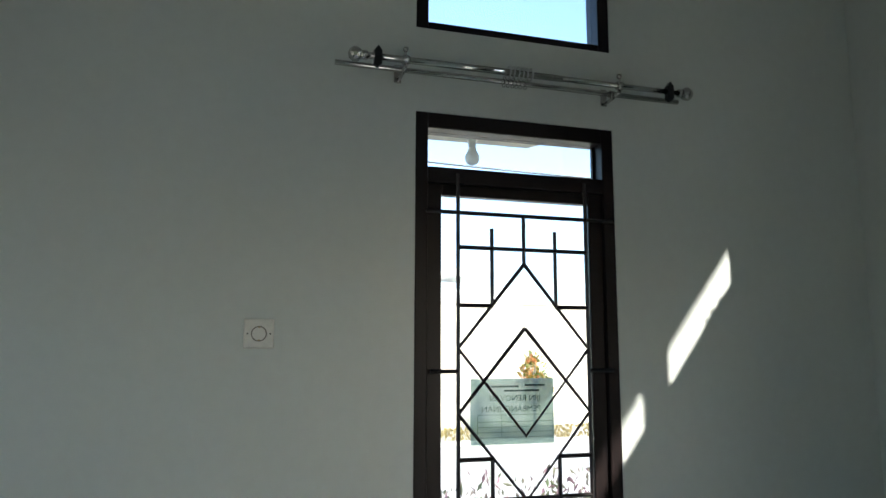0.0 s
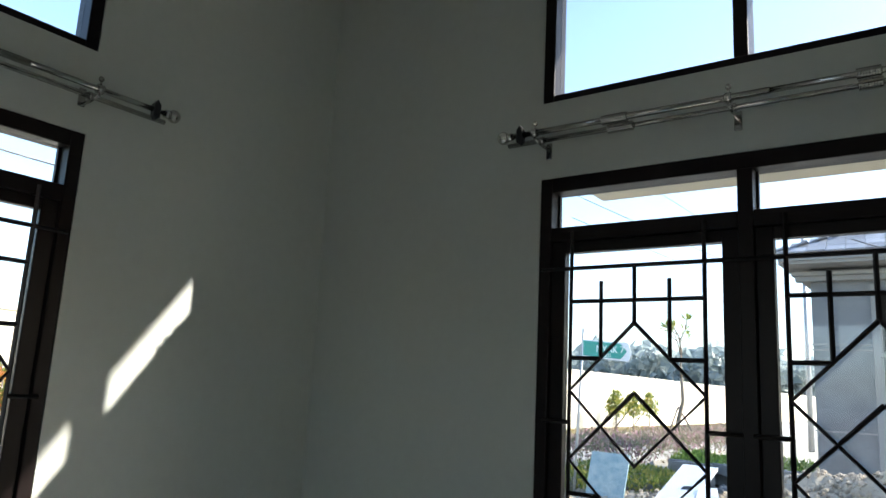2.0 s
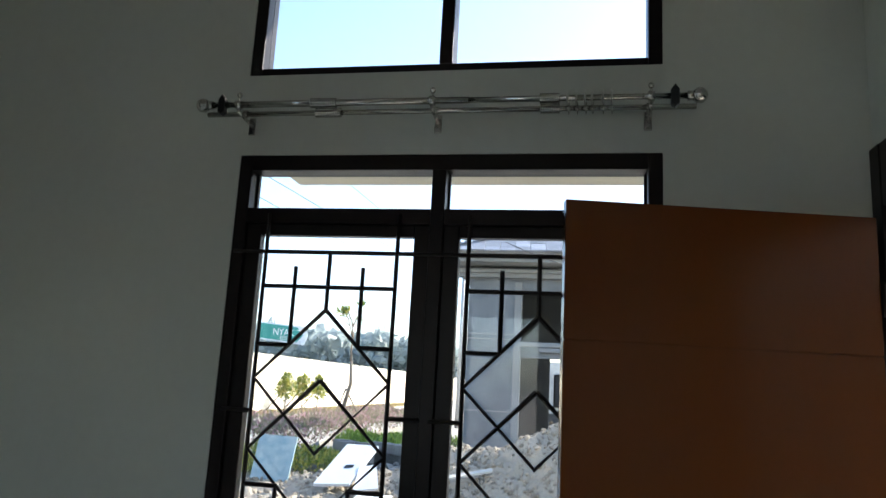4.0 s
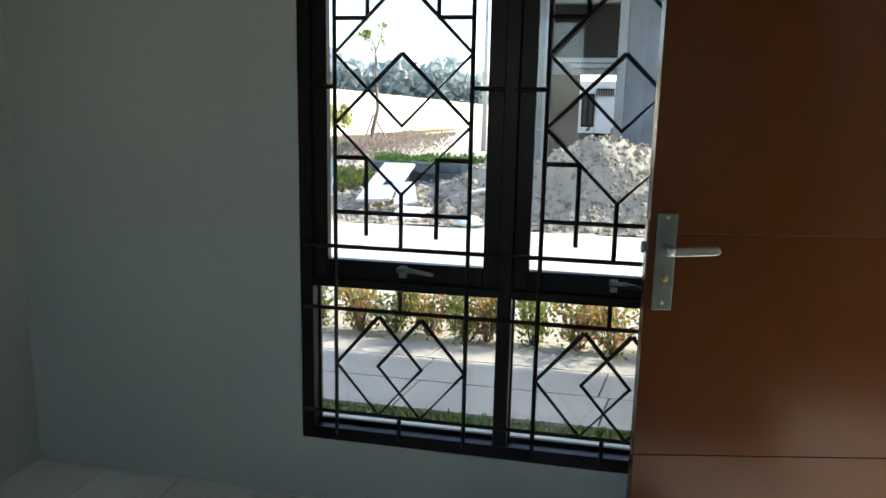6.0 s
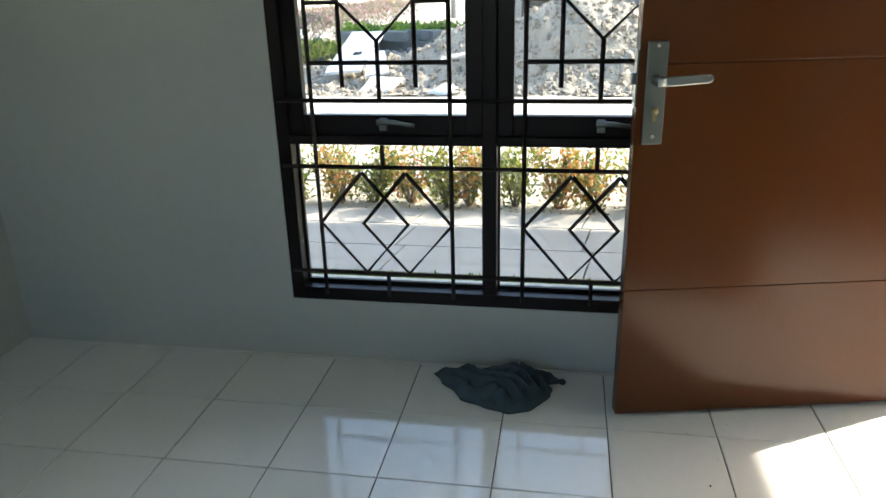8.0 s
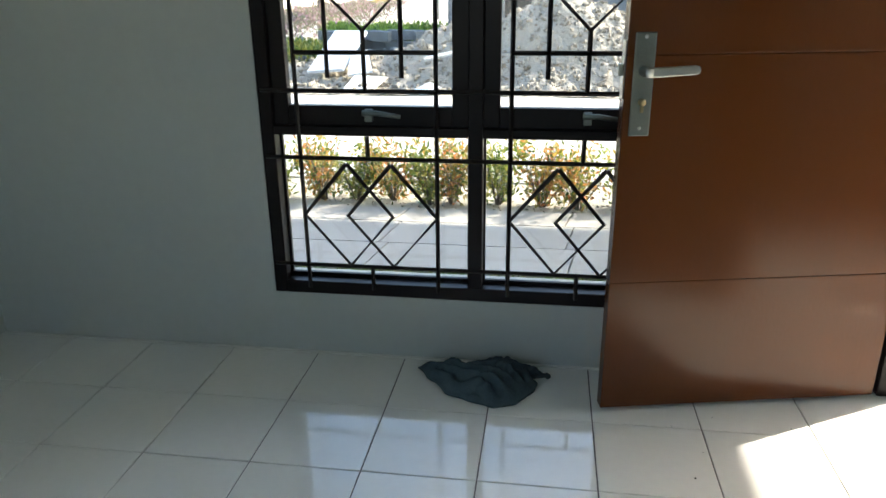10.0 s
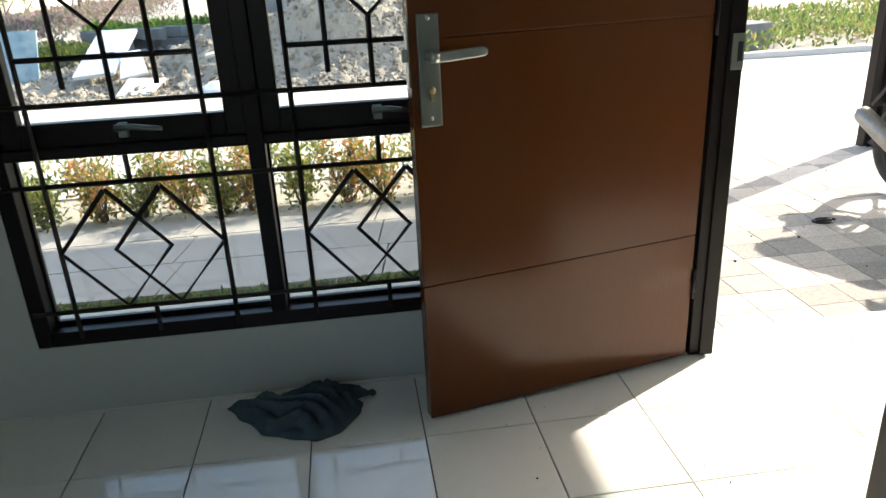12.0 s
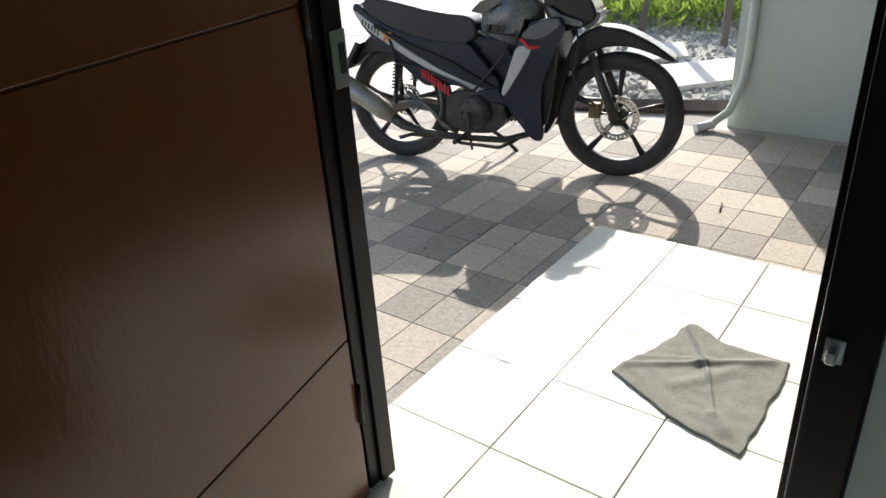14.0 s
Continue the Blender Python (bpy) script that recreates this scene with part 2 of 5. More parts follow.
fill_lamp.shape, fill_lamp.size, fill_lamp.size_y, fill_lamp.energy, fill_lamp.color = "RECTANGLE", 0.98, 1.18, 0.3, (0.86, 0.95, 1.0)
new("rear_fill_light", fill_lamp).matrix_world = look((1.3, ROOM_Y - 0.06, 1.55), (1.3, 0, 1.25))
bm = B(); box(bm, 0, ROOM_X, ROOM_Y, 0, CEIL_Z, CEIL_Z + 0.08)
thing("ceiling", bm, M_CEIL, kind="structure")
bm = B(); box(bm, -0.8, 3.9, ROOM_Y - 0.8, 0.85, 3.72, 3.84)
thing("roof", bm, M_OUTWALL, kind="structure")


# ---- windows ----
def grille(win, c, m, half=0.213, up=(1.469, 0.213), lo=(1.259, 0.211), low=1.157):
    """Wrought bars of one bay; c is the bay's middle along the wall."""
    q = 0.0042

    def bar(name, *pts):
        bm = B()
        tube(bm, [Vector((p[0], -0.006, p[1])) for p in pts], q * 1.6, seg=4, smooth=False)
        part(name, bm, M_GRILLE, win, at=m)
    for s in (-1, 1):
        bar("grille_upright", (c + s * half, 0.237), (c + s * half, 1.985))
        bar("grille_stub", (c + s * 0.109, 1.815), (c + s * 0.109, 1.575))
        bar("grille_stub", (c + s * 0.112, low), (c + s * 0.112, 0.915))
        bar("grille_bar", (c + s * half, 1.571), (c + s * 0.106, 1.571))
        bar("grille_bar", (c + s * half, low), (c + s * 0.106, low))
        bar("grille_pin", (c + s * half, 1.370), (c + s * 0.31, 1.370))
    for z in (1.861, 0.876, 0.672, 0.318):
        bar("grille_bar", (c - 0.325, z), (c + 0.325, z))
    for z in (1.752, 0.987):
        bar("grille_bar", (c - half, z), (c + half, z))
    for a, b in ((1.861, up[0] + up[1]), (lo[0] - lo[1], 0.876), (0.742, 0.672), (0.318, 0.237)):
        bar("grille_stub", (c, a), (c, b))
    for zc, hh in (up, lo):
        bar("grille_diamond", (c, zc + hh), (c + half, zc), (c, zc - hh), (c - half, zc), (c, zc + hh))
    for s in (-1, 1):
        cc = c + s * 0.07
        bar("grille_diamond", (cc, 0.655), (cc + 0.142, 0.488), (cc, 0.321), (cc - 0.142, 0.488), (cc, 0.655))


def casement(name, width, bays, m, label, shift=-0.006, **shape):
    """A tall window: fixed light over a casement over a fixed light, in each bay. Local x runs along the wall, y outwards."""
    win = thing(name, None, None, label, "window", kind="structure", at=m)
    z0, z1 = WIN
    fw, D = 0.042, 0.085
    bm = B()
    box(bm, 0, fw, 0.001, D, z0, z1, 0.004)
    box(bm, width - fw, width, 0.001, D, z0, z1, 0.004)
    box(bm, fw, width - fw, 0.001, D, z0, z0 + 0.043, 0.003)
    box(bm, fw, width - fw, 0.001, D, z1 - 0.05, z1, 0.004)
    part("window_frame", bm, M_FRAME, win)
    bw = (width - 2 * fw - 0.043 * (bays - 1)) / bays
    xs = [fw + i * (bw + 0.043) for i in range(bays)]
    for i, x in enumerate(xs):
        if i:
            bm = B(); box(bm, x - 0.043, x, -0.002, D, z0 + 0.043, z1 - 0.05, 0.003)
            part("mullion", bm, M_FRAME, win)
        bm = B()
        box(bm, x, x + bw, 0.0, D - 0.01, 1.955, 2.005, 0.003)
        box(bm, x, x + bw, 0.0, D - 0.01, 0.740, 0.768, 0.003)
        part("transom", bm, M_FRAME, win)
        sash = B()
        s0, s1, t0, t1 = x + 0.048, x + bw - 0.050, 0.829, 1.919
        box(sash, x, s0, 0.015, 0.05, 0.768, 1.955, 0.003)
        box(sash, s1, x + bw, 0.015, 0.05, 0.768, 1.955, 0.003)
        box(sash, s0, s1, 0.015, 0.05, 0.768, t0, 0.003)
        box(sash, s0, s1, 0.015, 0.05, t1, 1.955, 0.003)
        so = part("sash", sash, M_FRAME, win)
        bm = B(); box(bm, s0, s1, 0.032, 0.036, t0, t1)
        part("pane", bm, M_GLASS, so).visible_shadow = False
        hx = x + bw / 2
        bm = B()
        box(bm, hx - 0.012, hx + 0.012, -0.004, 0.015, 0.785, 0.822, 0.002)
        tube(bm, [(hx - 0.015, -0.012, 0.812), (hx + 0.03, -0.016, 0.813), (hx + 0.10, -0.014, 0.803)], [0.009, 0.008, 0.006], seg=8)
        part("handle", bm, M_PLATE, so, "grey metal casement handle")
        for a, b in ((z0 + 0.043, 0.740), (2.005, z1 - 0.05)):
            bm = B(); box(bm, x, x + bw, 0.05, 0.054, a, b)
            part("pane", bm, M_GLASS, win).visible_shadow = False
            bm = B()
            box(bm, x, x + 0.006, 0.054, 0.068, a, b, 0.001); box(bm, x + bw - 0.008, x + bw, 0.054, 0.068, a, b, 0.001)
            box(bm, x + 0.006, x + bw - 0.008, 0.054, 0.068, a, a + 0.012, 0.001)
            part("bead", bm, M_FRAME, win)
    for x in xs:
        grille(win, x + bw / 2 + shift, Matrix(), **shape)
    bm = B(); box(bm, 0.0, width, 0.088, 0.15, z0 - 0.005, z0 + 0.03, 0.003)
    part("window_sill", bm, M_CONCRETE, win)
    # clerestory light above
    hi = thing(name.replace("window", "clerestory"), None, None, "dark brown high window of clear glass", "window", kind="structure", at=m)
    h0, h1 = HIGH
    bm = B()
    box(bm, 0, fw, 0.001, D, h0, h1, 0.004); box(bm, width - fw, width, 0.001, D, h0, h1, 0.004)
    box(bm, fw, width - fw, 0.001, D, h0, h0 + 0.025, 0.003); box(bm, fw, width - fw, 0.001, D, h1 - 0.05, h1, 0.003)
    part("window_frame", bm, M_FRAME, hi)
    for i, x in enumerate(xs):
        if i:
            bm = B(); box(bm, x - 0.043, x, 0.0, D, h0 + 0.025, h1 - 0.05, 0.003)
            part("mullion", bm, M_FRAME, hi)
        bm = B(); box(bm, x, x + bw, 0.045, 0.049, h0 + 0.025, h1 - 0.05)
        part("pane", bm, M_GLASS, hi).visible_shadow = False
    return win


W_FRONT = casement("window_1", FX[1] - FX[0], 2, pose(FX[0], 0, 0), "dark brown double window with black wrought grille")
W_SIDE = casement("window_2", LY[1] - LY[0], 1, pose(0, LY[0], 0, 0, 0, 90), "dark brown single window with black wrought grille",
                  0.011, half=0.221, up=(1.439, 0.266), lo=(1.242, 0.261), low=1.108)

# ---- door ----
HINGE = Vector((2.910, -0.085, 0))
LEAF_W, LEAF_H = 0.823, 1.970


def make_door():
    d = Vector((2.106, -0.262, 0)) - HINGE
    ang = math.degrees(math.atan2(d.y, d.x))
    m = pose(HINGE.x, HINGE.y, 0, 0, 0, ang)     # local x to the free edge; the seen face is at local y = 0, the rest behind
    frame_ = thing("door_frame", None, None, "dark brown painted door frame", "door frame", kind="structure")
    bm = B()
    box(bm, 2.930, 3.004, -0.07, -0.006, 0, 2.18, 0.003)
    box(bm, 2.960, 3.003, -0.078, -0.071, 0, 2.13, 0.002)
    part("hinge_post", bm, M_FRAME, frame_)
    bm = B()
    box(bm, 2.932, 3.045, -0.909, -0.845, 0, 2.18, 0.004)
    box(bm, 2.975, 3.045, -0.845, -0.832, 0, 2.13, 0.002)
    part("latch_post", bm, M_FRAME, frame_)
    bm = B(); box(bm, 2.932, 3.045, -0.845, -0.071, 2.005, 2.18, 0.004)
    part("head", bm, M_FRAME, frame_)
    bm = B()
    box(bm, 2.968, 3.003, -0.0812, -0.0785, 0.862, 0.956, 0.001)
    sp = part("strike_plate", bm, M_PLATE, frame_, "dull steel strike plate")
    bm = B(); box(bm, 2.984, 2.998, -0.0820, -0.0805, 0.885, 0.935)
    part("slot", bm, M_BLACK, sp, "dark latch slot")
    bm = B()
    box(bm, 2.928, 2.9318, -0.876, -0.855, 0.638, 0.670, 0.001); box(bm, 2.908, 2.928, -0.871, -0.859, 0.646, 0.662, 0.003)
    part("latch_catch", bm, M_STEEL, frame_, "small steel latch catch")

    door = thing("door_1", None, None, "brown painted wooden door standing open into the room", "door", kind="structure", at=m)
    bm = B()
    zs = [0.012, 0.405, 1.006, 1.604, LEAF_H]
    for a, b in zip(zs, zs[1:]):
        box(bm, 0, LEAF_W, -0.036, 0.0, a + 0.0015, b - 0.0015, 0.0015)
    box(bm, 0.003, LEAF_W - 0.003, -0.033, -0.003, 0.02, LEAF_H - 0.01)
    part("leaf", bm, M_DOOR, door)
    for z in (0.25, 1.0, 1.75):
        bm = B(); tube(bm, [(-0.004, 0.004, z - 0.045), (-0.004, 0.004, z + 0.045)], 0.006)
        part("hinge", bm, M_FRAME, door)
    hx = LEAF_W - 0.043
    bm = B(); box(bm, hx - 0.026, hx + 0.026, 0.0, 0.007, 0.808, 1.060, 0.003)
    pl = part("lock_plate", bm, M_PLATE, door, "brushed steel lock plate")
    bm = B()
    lathe(bm, [(0.0, 0.046), (0.010, 0.046), (0.0115, 0.042), (0.0115, 0.006), (0.014, 0.0)], Matrix.Translation((hx, 0.006, 0.968)) @ pose(0, 0, 0, -90), 16)
    out = [(hx + 0.010, 0.957), (hx + 0.010, 0.979), (hx - 0.03, 0.981), (hx - 0.115, 0.984), (hx - 0.122, 0.981), (hx - 0.126, 0.974),
           (hx - 0.124, 0.966), (hx - 0.117, 0.962), (hx - 0.03, 0.957)]
    prism(bm, out, 0.040, 0.050, bevel=0.003)
    part("handle", bm, M_STEEL, pl, "brushed steel lever handle")
    bm = B()
    lathe(bm, [(0, 0.010), (0.009, 0.010), (0.009, 0.0)], Matrix.Translation((hx, 0.006, 0.893)) @ pose(0, 0, 0, -90), 16)
    box(bm, hx - 0.004, hx + 0.004, 0.008, 0.016, 0.868, 0.89, 0.001)
    part("keyhole", bm, M_BRASS, pl, "brass key cylinder")
    bm = B()
    for z in (0.828, 1.05):
        lathe(bm, [(0, 0.0025), (0.004, 0.002), (0.005, 0)], Matrix.Translation((hx, 0.007, z)) @ pose(0, 0, 0, -90), 12)
    part("screw", bm, M_STEEL, pl)
    bm = B(); box(bm, LEAF_W, LEAF_W + 0.003, -0.028, -0.008, 0.90, 1.04); box(bm, LEAF_W + 0.003, LEAF_W + 0.014, -0.024, -0.012, 0.955, 0.985, 0.002)
    part("latch", bm, M_STEEL, door, "steel latch in the door's edge")


make_door()

# ---- more materials ----
M_ROAD = material("road_concrete", (0.50, 0.47, 0.42), 0.9, second=(0.38, 0.36, 0.32), scale=0.7, fine=20, bump=0.5, bump_scale=40, dist=0.004)
M_WALK = material("walk_concrete", (0.40, 0.365, 0.325), 0.85, second=(0.25, 0.225, 0.20), scale=1.1, fine=28, mix=0.8, bump=0.4, bump_scale=80, dist=0.003)
M_CHIP_L = material("light_stone_chip", (0.53, 0.47, 0.40), 0.85, second=(0.38, 0.335, 0.285), scale=90, fine=260, mix=0.35, obj=0.10, bump=0.7, bump_scale=260, dist=0.002)
M_CHIP_D = material("dark_stone_chip", (0.36, 0.33, 0.295), 0.85, second=(0.23, 0.21, 0.185), scale=90, fine=260, mix=0.35, obj=0.13, bump=0.7, bump_scale=260, dist=0.002)
M_STONE = material("rubble_stone", (0.34, 0.285, 0.22), 0.95, second=(0.20, 0.165, 0.125), scale=5, fine=30, island=0.3, bump=0.6, bump_scale=40, dist=0.01)
M_BLOCK = material("grey_block", (0.20, 0.20, 0.19), 0.9, second=(0.13, 0.13, 0.125), scale=4, island=0.1, bump=0.5, bump_scale=60)
M_CREAM = material("cream_wall", (0.66, 0.60, 0.48), 0.85, second=(0.58, 0.53, 0.44), scale=0.35, fine=6, mix=0.9, bump=0.2, bump_scale=20)
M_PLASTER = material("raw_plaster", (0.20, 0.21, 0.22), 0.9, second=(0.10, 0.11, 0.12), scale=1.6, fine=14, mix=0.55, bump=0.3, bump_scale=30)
# raw plaster darkened for indoor shade; also serves a dark plinth and pane
M_PLASTER_D = material("raw_plaster_inside_shaded", (0.08, 0.085, 0.09), 0.95, second=(0.055, 0.06, 0.065), scale=1, bump=0.3)
M_FASCIA = material("eaves_board", (0.25, 0.25, 0.245), 0.8, scale=1)
M_ROOF = material("grey_roof_tile", (0.24, 0.26, 0.30), 0.6, second=(0.13, 0.14, 0.17), scale=3, island=0.35, bump=0.3)
M_WHITE = material("white_paint", (0.78, 0.78, 0.75), 0.6, scale=2)
M_BOARD = material("white_board", (0.62, 0.65, 0.70), 0.5, second=(0.54, 0.57, 0.62), scale=3, bump=0.1)
M_TEAL = material("blue_green_board", (0.16, 0.27, 0.32), 0.5, second=(0.30, 0.38, 0.40), scale=9, fine=40, mix=0.3)
M_SIGN = material("green_sign", (0.01, 0.26, 0.22), 0.4, bump=0)
M_SIGNTXT = material("white_letter", (0.8, 0.8, 0.8), 0.5, bump=0)
M_BARK = material("bark", (0.22, 0.18, 0.14), 0.9, second=(0.12, 0.10, 0.08), scale=8)
M_WOOD = material("weathered_wood", (0.17, 0.13, 0.11), 0.8, second=(0.09, 0.07, 0.06), scale=6, stretch=(1, 1, 0.2))
M_GRASS = leaf_material("grass_blades", (0.05, 0.09, 0.025), (0.24, 0.19, 0.08), (0.15, 0.21, 0.05), 0.6)
M_DRYGRASS = leaf_material("dry_grass", (0.22, 0.17, 0.07), (0.34, 0.27, 0.12))
M_LEAF_A = leaf_material("croton_leaves", (0.06, 0.11, 0.025), (0.60, 0.20, 0.07), (0.28, 0.27, 0.05), 0.45)
M_LEAF_B = leaf_material("shrub_leaves", (0.06, 0.11, 0.025), (0.46, 0.38, 0.08), (0.20, 0.25, 0.05), 0.5)
M_LEAF_P = leaf_material("purple_leaves", (0.20, 0.11, 0.13), (0.46, 0.26, 0.30), (0.17, 0.20, 0.10), 0.5)
M_LEAF_G = leaf_material("green_hedge", (0.10, 0.17, 0.04), (0.42, 0.52, 0.10), (0.24, 0.34, 0.06), 0.5)
# far leaves paled to blue-grey to imitate distance haze
M_HAZED_WOODS = leaf_material("hazed_woods", (0.28, 0.33, 0.33), (0.38, 0.43, 0.42))
M_STEELPOLE = material("galvanised_pole", (0.36, 0.37, 0.38), 0.5, metal=0.3, scale=3)
M_CLOTH_D = material("slate_cloth", (0.075, 0.12, 0.135), 0.95, second=(0.035, 0.06, 0.075), scale=20, fine=260, bump=0.5, bump_scale=500, dist=0.001)
M_CLOTH_L = material("grey_cloth", (0.27, 0.27, 0.25), 0.95, second=(0.19, 0.19, 0.16), scale=22, fine=260, bump=0.9, bump_scale=260, dist=0.002)

R = random.Random(7)


def leaf_mesh(items, mat):
    """items: (point, direction, length, width); each leaf a folded diamond of four triangles."""
    vs, fs = [], []
    for p, d, ln, wd in items:
        d = d.normalized()
        side = d.cross(Vector((R.uniform(-1, 1), R.uniform(-1, 1), R.uniform(-1, 1))))
        if side.length < 1e-3:
            side = Vector((1, 0, 0))
        side.normalize()
        up = side.cross(d) * wd * 0.25
        k = len(vs)
        vs += [p, p + d * ln * 0.5 + side * wd * 0.5 + up, p + d * ln, p + d * ln * 0.5 - side * wd * 0.5 + up]
        fs += [(k, k + 1, k + 2), (k, k + 2, k + 3)]
    me = bpy.data.meshes.new("leaves")
    me.from_pydata([tuple(v) for v in vs], [], fs)
    me.materials.append(mat)
    return me


def rvec(s=1.0):
    while True:
        v = Vector((R.uniform(-1, 1), R.uniform(-1, 1), R.uniform(-1, 1)))
        if 0.05 < v.length < 1:
            return v * s


def shrub(name, h, w, stems, leaves, lmat, lsize, label, category="shrub", aspect=0.36, low=0.10):
    """A small shrub of its own: thin stems and many narrow leaves along them."""
    ob = thing(name, None, None, label, category)
    bm = B()
    items = []
    for s in range(stems):
        a = R.uniform(0, 6.28)
        lean = R.uniform(0.1, 0.5) * w
        top = Vector((math.cos(a) * lean, math.sin(a) * lean, h * R.uniform(0.65, 1.0)))
        mid = top * 0.5 + Vector((R.uniform(-1, 1), R.uniform(-1, 1), 0)) * 0.04 * w
        tube(bm, [(0.02 * math.cos(a), 0.02 * math.sin(a), 0), mid, top], [0.006, 0.004, 0.0015], seg=4)
        for k in range(leaves // stems):
            t = R.uniform(low, 1) ** 0.8
            p = (mid * (2 * t) if t < 0.5 else mid.lerp(top, 2 * t - 1))
            d = rvec() + Vector((0, 0, 0.35))
            q = p + rvec(0.20 * w) * (1.15 - 0.5 * t)
            items.append((q, d, lsize * R.uniform(0.7, 1.3), lsize * aspect * R.uniform(0.8, 1.2)))
    part("stem", bm, M_BARK, ob)
    part("foliage", leaf_mesh(items, lmat), None, ob)
    return ob


def stones(name, n, place, size, mat, kind="stuff", label="", category="", parent=None):
    """Many irregular stones in one mesh; place() gives a point, size a range."""
    vs, fs = [], []
    base = [(0, 0, 1), (0.89, 0, 0.45), (0.28, 0.85, 0.45), (-0.72, 0.53, 0.45), (-0.72, -0.53, 0.45), (0.28, -0.85, 0.45),
            (0.72, 0.53, -0.45), (-0.28, 0.85, -0.45), (-0.89, 0, -0.45), (-0.28, -0.85, -0.45), (0.72, -0.53, -0.45), (0, 0, -1)]
    tri = [(0, 1, 2), (0, 2, 3), (0, 3, 4), (0, 4, 5), (0, 5, 1), (1, 6, 2), (2, 7, 3), (3, 8, 4), (4, 9, 5), (5, 10, 1),
           (6, 7, 2), (7, 8, 3), (8, 9, 4), (9, 10, 5), (10, 6, 1), (11, 7, 6), (11, 8, 7), (11, 9, 8), (11, 10, 9), (11, 6, 10)]
    for i in range(n):
        p = place()
        s = size[0] + (size[1] - size[0]) * R.random() ** 2.5
        sx, sy, sz = s * R.uniform(0.7, 1.3), s * R.uniform(0.7, 1.3), s * R.uniform(0.4, 0.9)
        rot = Euler((R.uniform(0, 6), R.uniform(0, 6), R.uniform(0, 6))).to_matrix()
        k = len(vs)
        for b in base:
            v = rot @ Vector((b[0] * sx, b[1] * sy, b[2] * sz)) * R.uniform(0.75, 1.15)
            vs.append(tuple(Vector(p) + v * 0.5))
        fs += [tuple(k + a for a in t) for t in tri]
    me = bpy.data.meshes.new("stones")
    me.from_pydata(vs, [], fs)
    me.materials.append(mat)
    ob = new(name, me)
    if parent:
        ob.parent = parent
    return tagged(ob, label, category, kind=kind)


# ---- floor and ground ----
def tiles(parent, x0, nx, y0, ny, size, z, mats, gap=0.0034, name="tile", keep=None, pick=None):
    meshes = []
    for mt in mats:
        bm = B()
        h = size / 2 - gap / 2
        box(bm, -h, h, -h, h, -0.01, 0, 0)
        bmesh.ops.bevel(bm, geom=[e for e in bm.edges if all(abs(v.co.z) < 1e-6 for v in e.verts)], offset=0.0012, segments=1, affect="EDGES")
        meshes.append(mesh_of(bm, mt))
    for i in range(nx):
        for j in range(ny):
            x, y = x0 + (i + 0.5) * size, y0 + (j + 0.5) * size
            if keep and not keep(x, y):
                continue
            part(name, meshes[pick(i, j) if pick else 0], None, parent, at=pose(x, y, z + random.uniform(-0.0003, 0.0003), random.uniform(-0.12, 0.12), random.uniform(-0.12, 0.12)))


bm = B(); box(bm, 0, ROOM_X, ROOM_Y, 0, -0.3, -0.0045)
FLOOR = thing("floor", bm, M_GROUT, kind="structure")
bm = B(); box(bm, ROOM_X, 4.388, -1.6, 0.092, -0.3, PORCH_Z - 0.0045)
PORCH = thing("porch", bm, M_GROUT, "white tiled porch step outside the door", "porch", kind="structure")
bm = B()
EDGE = [(3.045, 2.62), (5.55, 2.62), (6.42, 0.10), (6.42, -4.0), (3.045, -4.0)]
prism(bm, [(x, y) for x, y in EDGE], 0.3, -PATIO + 0.012, m=pose(0, 0, 0, -90) @ Matrix.Diagonal((1, 1, -1, 1)))
bmesh.ops.recalc_face_normals(bm, faces=bm.faces)
PATIO_OB = thing("patio", bm, M_CONCRETE, "carport floor of light and dark stone-chip tiles", "paving", kind="structure")

bm = B()
n = 400.0
bm.faces.new([bm.verts.new((x, y, FLOOR_OUT)) for x, y in ((-n, -n), (n, -n), (n, n), (-n, n))])
thing("ground", bm, M_GROUND, kind="structure")

# pavement in slabs
bm = B(); box(bm, -5, 3.0, 1.42, 2.56, -0.4, FLOOR_OUT + 0.012)
PAVE = thing("pavement", bm, M_GROUT, kind="structure")
xs = [-5.0, -3.7, -2.5, -1.3, -0.15, 0.95, 2.05, 2.98]
for i, (a, b) in enumerate(zip(xs, xs[1:])):
    for (c, d) in ((1.43, 1.836), (1.846, 2.245), (2.256, 2.55)):
        bm = B()
        k = 0.12
        prism(bm, [(a + 0.005, c), (b - 0.005, c), (b - 0.005 + k * 0.5, d), (a + 0.005 + k * 0.5, d)], -0.29, -0.27)
        for v in bm.verts:
            v.co = Vector((v.co.x, v.co.z, v.co.y))
        bmesh.ops.recalc_face_normals(bm, faces=bm.faces)
        part("slab", bm, M_WALK, PAVE)
bm = B()
for a in range(-40, 24, 4):
    box(bm, a, a + 3.99, 3.35, 5.4, -0.4, FLOOR_OUT + 0.015, 0.0); box(bm, a, a + 3.99, 5.41, 7.75, -0.4, FLOOR_OUT + 0.015, 0.0)
box(bm, 5.62, 24, 2.66, 3.34, -0.4, FLOOR_OUT + 0.015)
thing("road", bm, M_ROAD, kind="structure")
bm = B()
for a in range(-60, 200, 5):
    box(bm, -10.85, -5.2, a, a + 4.99, -0.4, FLOOR_OUT + 0.02)
thing("road_side", bm, M_ROAD, kind="structure")
bm = B(); box(bm, -10.95, -10.85, -60, 200, -0.4, FLOOR_OUT + 0.12, 0.0); thing("kerb", bm, M_CONCRETE, kind="structure")
